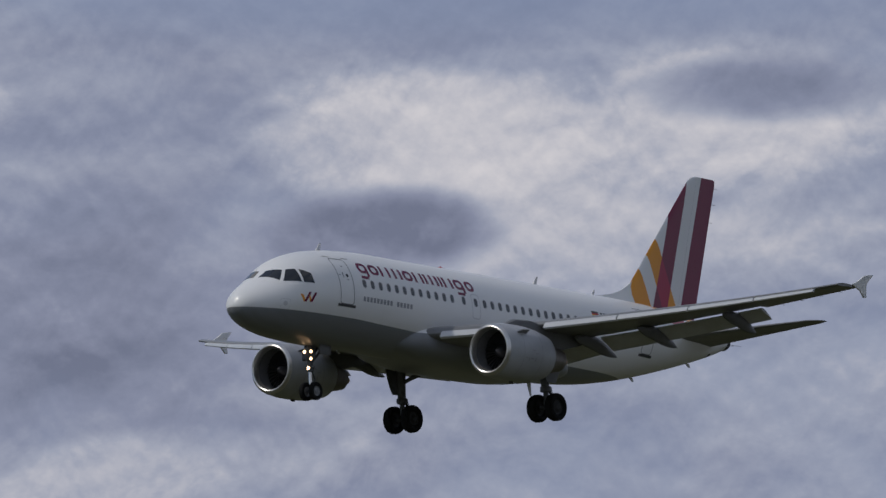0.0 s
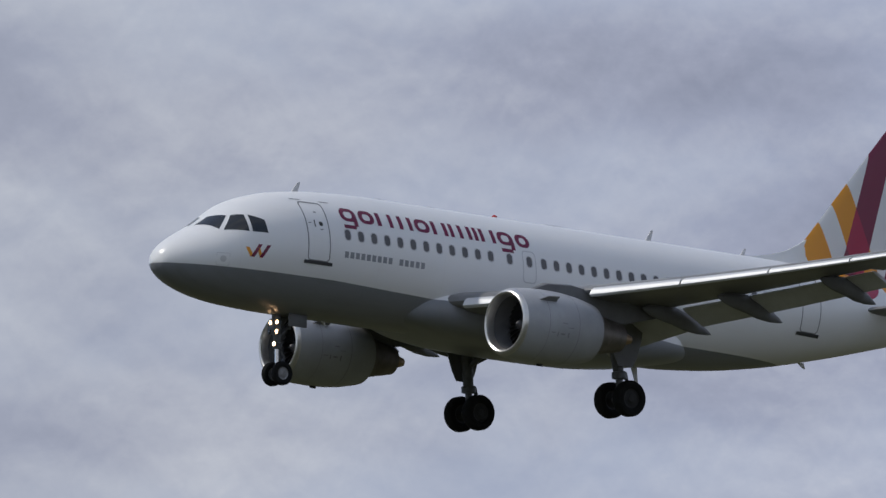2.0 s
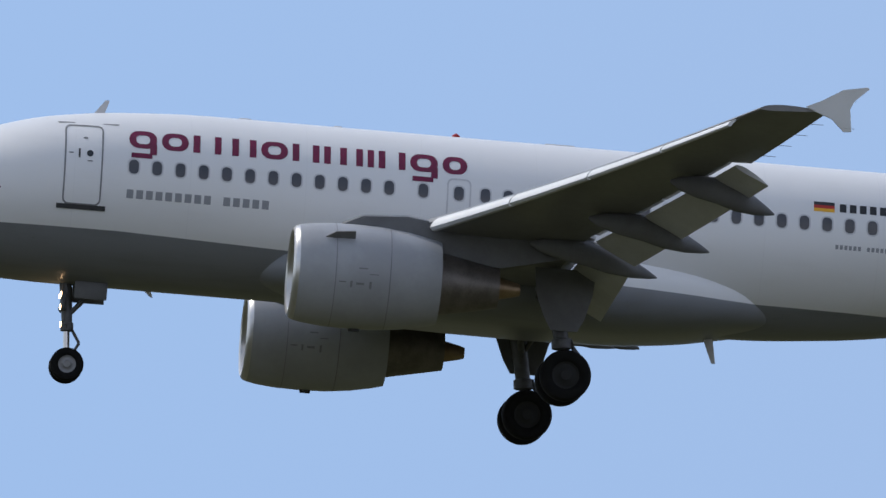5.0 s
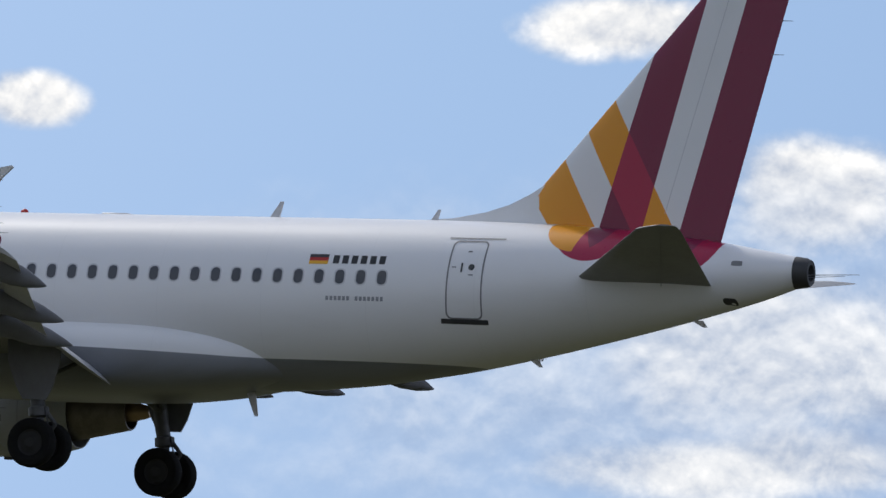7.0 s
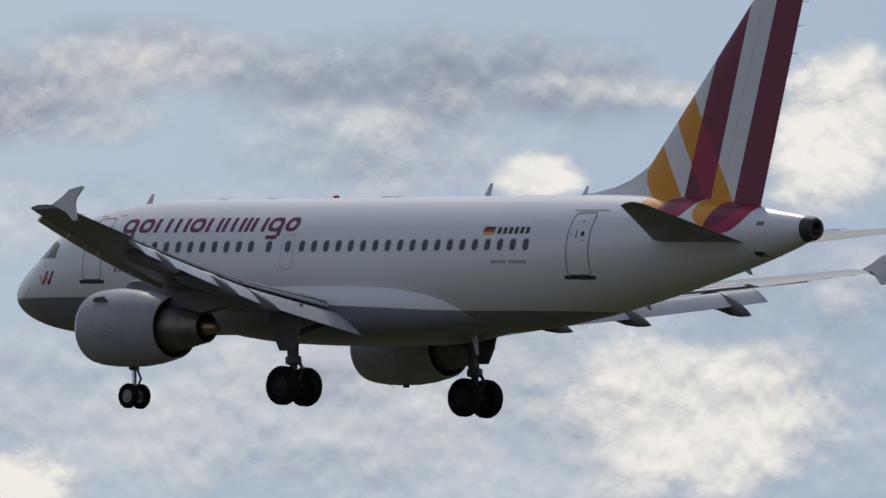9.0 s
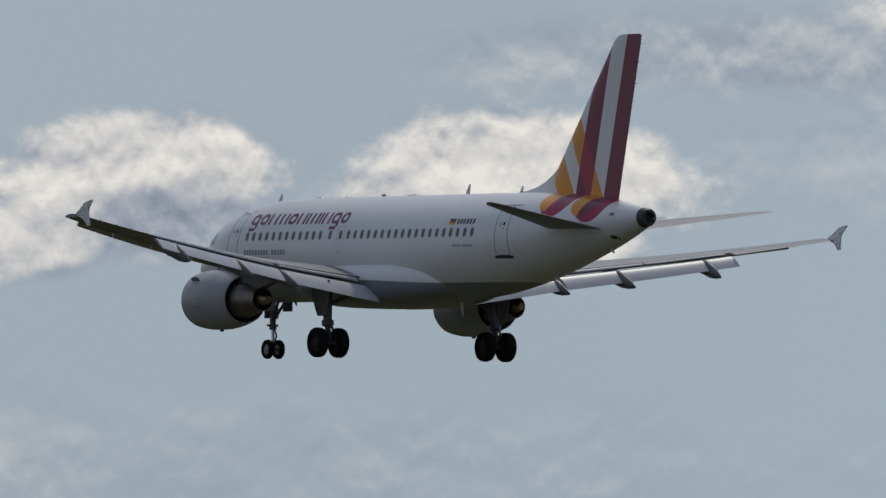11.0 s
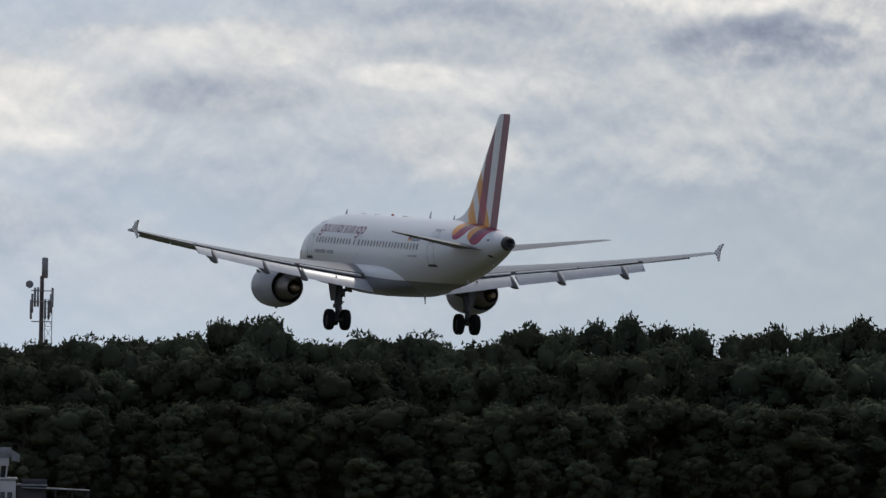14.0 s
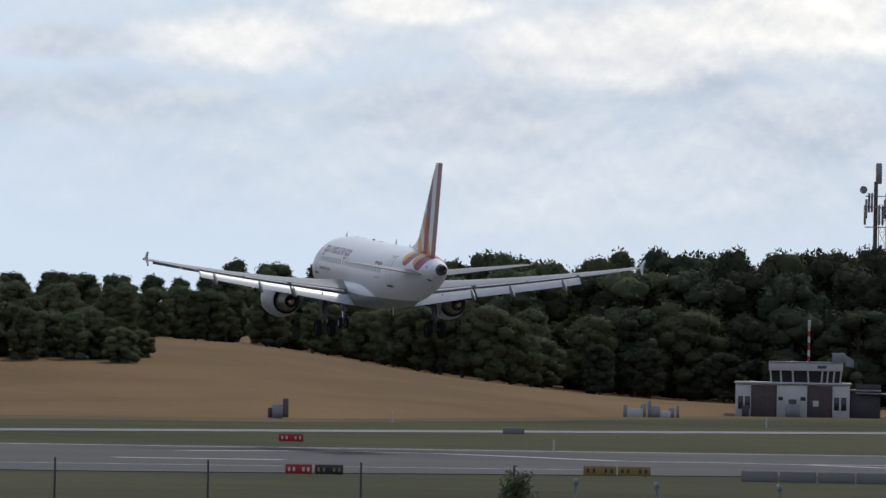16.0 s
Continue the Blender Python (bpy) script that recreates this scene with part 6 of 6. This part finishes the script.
def build_airfield_things():
    # lit signs by the runway: face, posts, plain bars for their writing
    for yaw, d, w, mat, bars_mat, label in ((73.70, 815, 1.75, "red", "white", "red airfield sign with white marks"), (73.66, 652, 1.5, "red", "white", "red airfield sign with white marks"),
                                            (73.51, 652, 1.6, "black", "yellow", "black airfield sign with yellow marks"), (72.17, 668, 1.9, "yellow", "black", "yellow airfield sign with black marks"), (72.0, 668, 1.9, "yellow", "black", "yellow airfield sign with black marks")):
        s = new("airfield_sign")
        tagged(s, label, "sign", "signs by the runway")
        s.matrix_basis = Matrix.Translation(spot(yaw, d)) @ Matrix.Rotation(radians(yaw), 4, "Z")
        part("face", Shape().box((-w / 2, -0.08, 0.12), (w / 2, 0.08, 0.66), 0.03), G[mat], s)
        for x in (-w * 0.35, w * 0.35):
            part("post", Shape().box((x - 0.03, -0.03, 0), (x + 0.03, 0.03, 0.14), 0.0), G["steel"], s)
        n = 5
        for i in range(n):
            x = -w * 0.36 + w * 0.72 * i / (n - 1)
            if i != 2:
                part("mark_bar", Shape().box((x - 0.07, -0.095, 0.27), (x + 0.07, -0.081, 0.50), 0.0), G[bars_mat], s)
    # fence posts
    for i in range(-3, 3):
        yaw = 74.108 + 0.757 * (-i) * 1.0
        p = spot(yaw, 545)
        o = part("fence_post", Shape().tube((0, 0, 0), (0, 0, 2.15), 0.06, 0.05, 8).tube((0, 0, 2.1), (0.0, 0.0, 2.2), 0.07, 0.03, 8), G["dark"])
        o.location = p
        tagged(o, "dark steel fence post in the grass", "fence post", "fence posts")
    # crooked poles among the bushes in front
    for yaw, d, h, lean in ((72.30, 520, 1.85, 0.1), (71.86, 520, 1.75, -0.25), (71.24, 520, 1.75, -0.35)):
        o = part("fence_stake", Shape().tube((0, 0, 0), (lean * 0.4, lean, h), 0.10, 0.07, 8).box((lean * 0.4 - 0.2, lean - 0.08, h - 0.15), (lean * 0.4 + 0.25, lean + 0.08, h + 0.12), 0.04), G["steel"])
        o.location = spot(yaw, d)
        tagged(o, "grey leaning stake with a bracket", "stake", "stakes by the fence")
    # low pale barrier by the runway
    for i in range(7):
        yaw = 71.38 - i * 0.19
        o = box_thing("barrier", spot(yaw, 662), yaw, (2.1, 0.4, 0.62), G["concrete"], "pale concrete barrier beside the runway", "barrier", "barriers by the runway")
    # boxes, cabinets and marker posts
    box_thing("cabinet", spot(73.77, 1003), 73.7, (0.9, 0.7, 1.2), G["steel"], "grey equipment cabinet in the grass", "cabinet")
    box_thing("cabinet", spot(73.80, 1004), 73.7, (0.6, 0.6, 0.9), G["dark"], "dark equipment cabinet in the grass", "cabinet")
    box_thing("cabinet", spot(73.73, 1006), 73.7, (0.5, 0.5, 1.7), G["rust"], "brown equipment cabinet in the grass", "cabinet")
    for yaw in (72.60, 70.55):
        box_thing("cover_slab", spot(yaw, 905), yaw, (1.7, 1.2, 0.5), G["concrete"], "pale concrete cover slab beside the road", "slab")
    for yaw, w, h in ((72.00, 1.5, 0.9), (71.93, 0.35, 1.7), (71.90, 0.8, 1.1), (71.85, 1.0, 0.7), (71.79, 0.3, 1.2), (72.05, 0.35, 1.2), (71.96, 0.5, 1.3), (71.82, 0.5, 1.0)):
        box_thing("equipment_box", spot(yaw, 1075), yaw, (w, 0.8, h), G["white"] if w > 0.9 else G["steel"], "pale equipment box beside the field", "box", "equipment boxes by the field")
    for yaw, d in ((71.35, 1000), (73.2, 985), (70.2, 800), (72.4, 785)):
        o = part("marker_post", Shape().tube((0, 0, 0), (0, 0, 0.9), 0.07, 0.05, 8), G["white"])
        o.location = spot(yaw, d)
        tagged(o, "short white marker post in the grass", "marker post", "marker posts")


build_ground()
build_field()
build_tower()
build_masts()
build_station()
build_airfield_things()
build_trees()

# ---- what moves ----
# seconds, nose tip x, y, z, heading, nose-up angle, bank (degrees)
FLIGHT_ROWS = (
    (0, 375.25, 282.87, 60.57, -1.62, 2.19, 0.95),
    (0.5, 339.92, 281.19, 58.98, -2.06, 2.1, 1.11),
    (1, 304.62, 279.49, 57.4, -2.38, 2.06, 1.21),
    (1.5, 269.33, 277.7, 55.84, -2.57, 2.37, 0.92),
    (2, 234.06, 275.82, 54.28, -2.45, 2.05, 1.28),
    (2.5, 198.79, 273.82, 52.74, -2.2, 1.78, 1.53),
    (3, 163.51, 271.71, 51.25, -1.96, 1.88, 1.23),
    (3.2, 149.38, 270.84, 50.66, -1.81, 1.93, 1.07),
    (3.7, 114.03, 268.54, 49.23, -1.81, 2, 0.88),
    (4.2, 78.59, 266.02, 47.86, -1.8, 2.18, 0.44),
    (4.8, 36.07, 263.04, 46.23, -1.79, 2.39, -0.09),
    (5.3, 0.73, 260.85, 44.79, -1.78, 2.46, -0.28),
    (5.5, -13.39, 260.04, 44.2, -1.82, 2.51, -0.41),
    (6, -48.66, 258.11, 42.7, -1.64, 2.7, 0.55),
    (6.5, -83.87, 256.26, 41.23, -1.41, 2.64, 0.5),
    (7, -119.04, 254.45, 39.78, -1.2, 2.48, 0.18),
    (7.5, -154.18, 252.63, 38.33, -1.01, 2.47, 0.2),
    (8, -189.29, 250.75, 36.89, -0.92, 2.33, 0.22),
    (8.5, -224.44, 248.84, 35.46, -1.04, 2.12, 0.14),
    (9, -259.65, 246.96, 34.03, -1.06, 2.06, 0.16),
    (9.2, -273.76, 246.21, 33.46, -1.09, 2.02, 0.10),
    (9.7, -309.05, 244.32, 32.04, -1.15, 1.96, -0.07),
    (10.2, -344.45, 242.43, 30.65, -1.28, 1.82, -0.32),
    (10.8, -387.07, 240.24, 28.95, -1.45, 1.66, -0.61),
    (11.3, -422.71, 238.56, 27.49, -1.51, 1.6, -0.73),
    (11.5, -436.98, 237.9, 26.9, -1.49, 1.66, -0.87),
    (12, -472.69, 236.32, 25.4, -1.23, 1.84, -0.84),
    (12.5, -508.48, 234.77, 23.89, -1.15, 1.81, -0.86),
    (13, -544.34, 233.25, 22.36, -1.42, 1.88, -0.82),
    (13.5, -580.27, 231.73, 20.79, -1.83, 1.99, -0.83),
    (14, -616.24, 230.23, 19.18, -2.32, 1.92, -0.92),
    (14.5, -652.25, 228.77, 17.5, -2.81, 2.01, -0.83),
    (15, -688.28, 227.35, 15.83, -3.27, 2.19, -0.49),
    (15.5, -724.36, 225.87, 14.28, -3.41, 2.28, -0.12),
    (16, -760.45, 224.37, 12.73, -3.57, 2.68, 0.05),
)


def motions():
    walk(plane, [(t, pose(x, y, z, bank, up, heading)) for t, x, y, z, heading, up, bank in FLIGHT_ROWS])


motions()
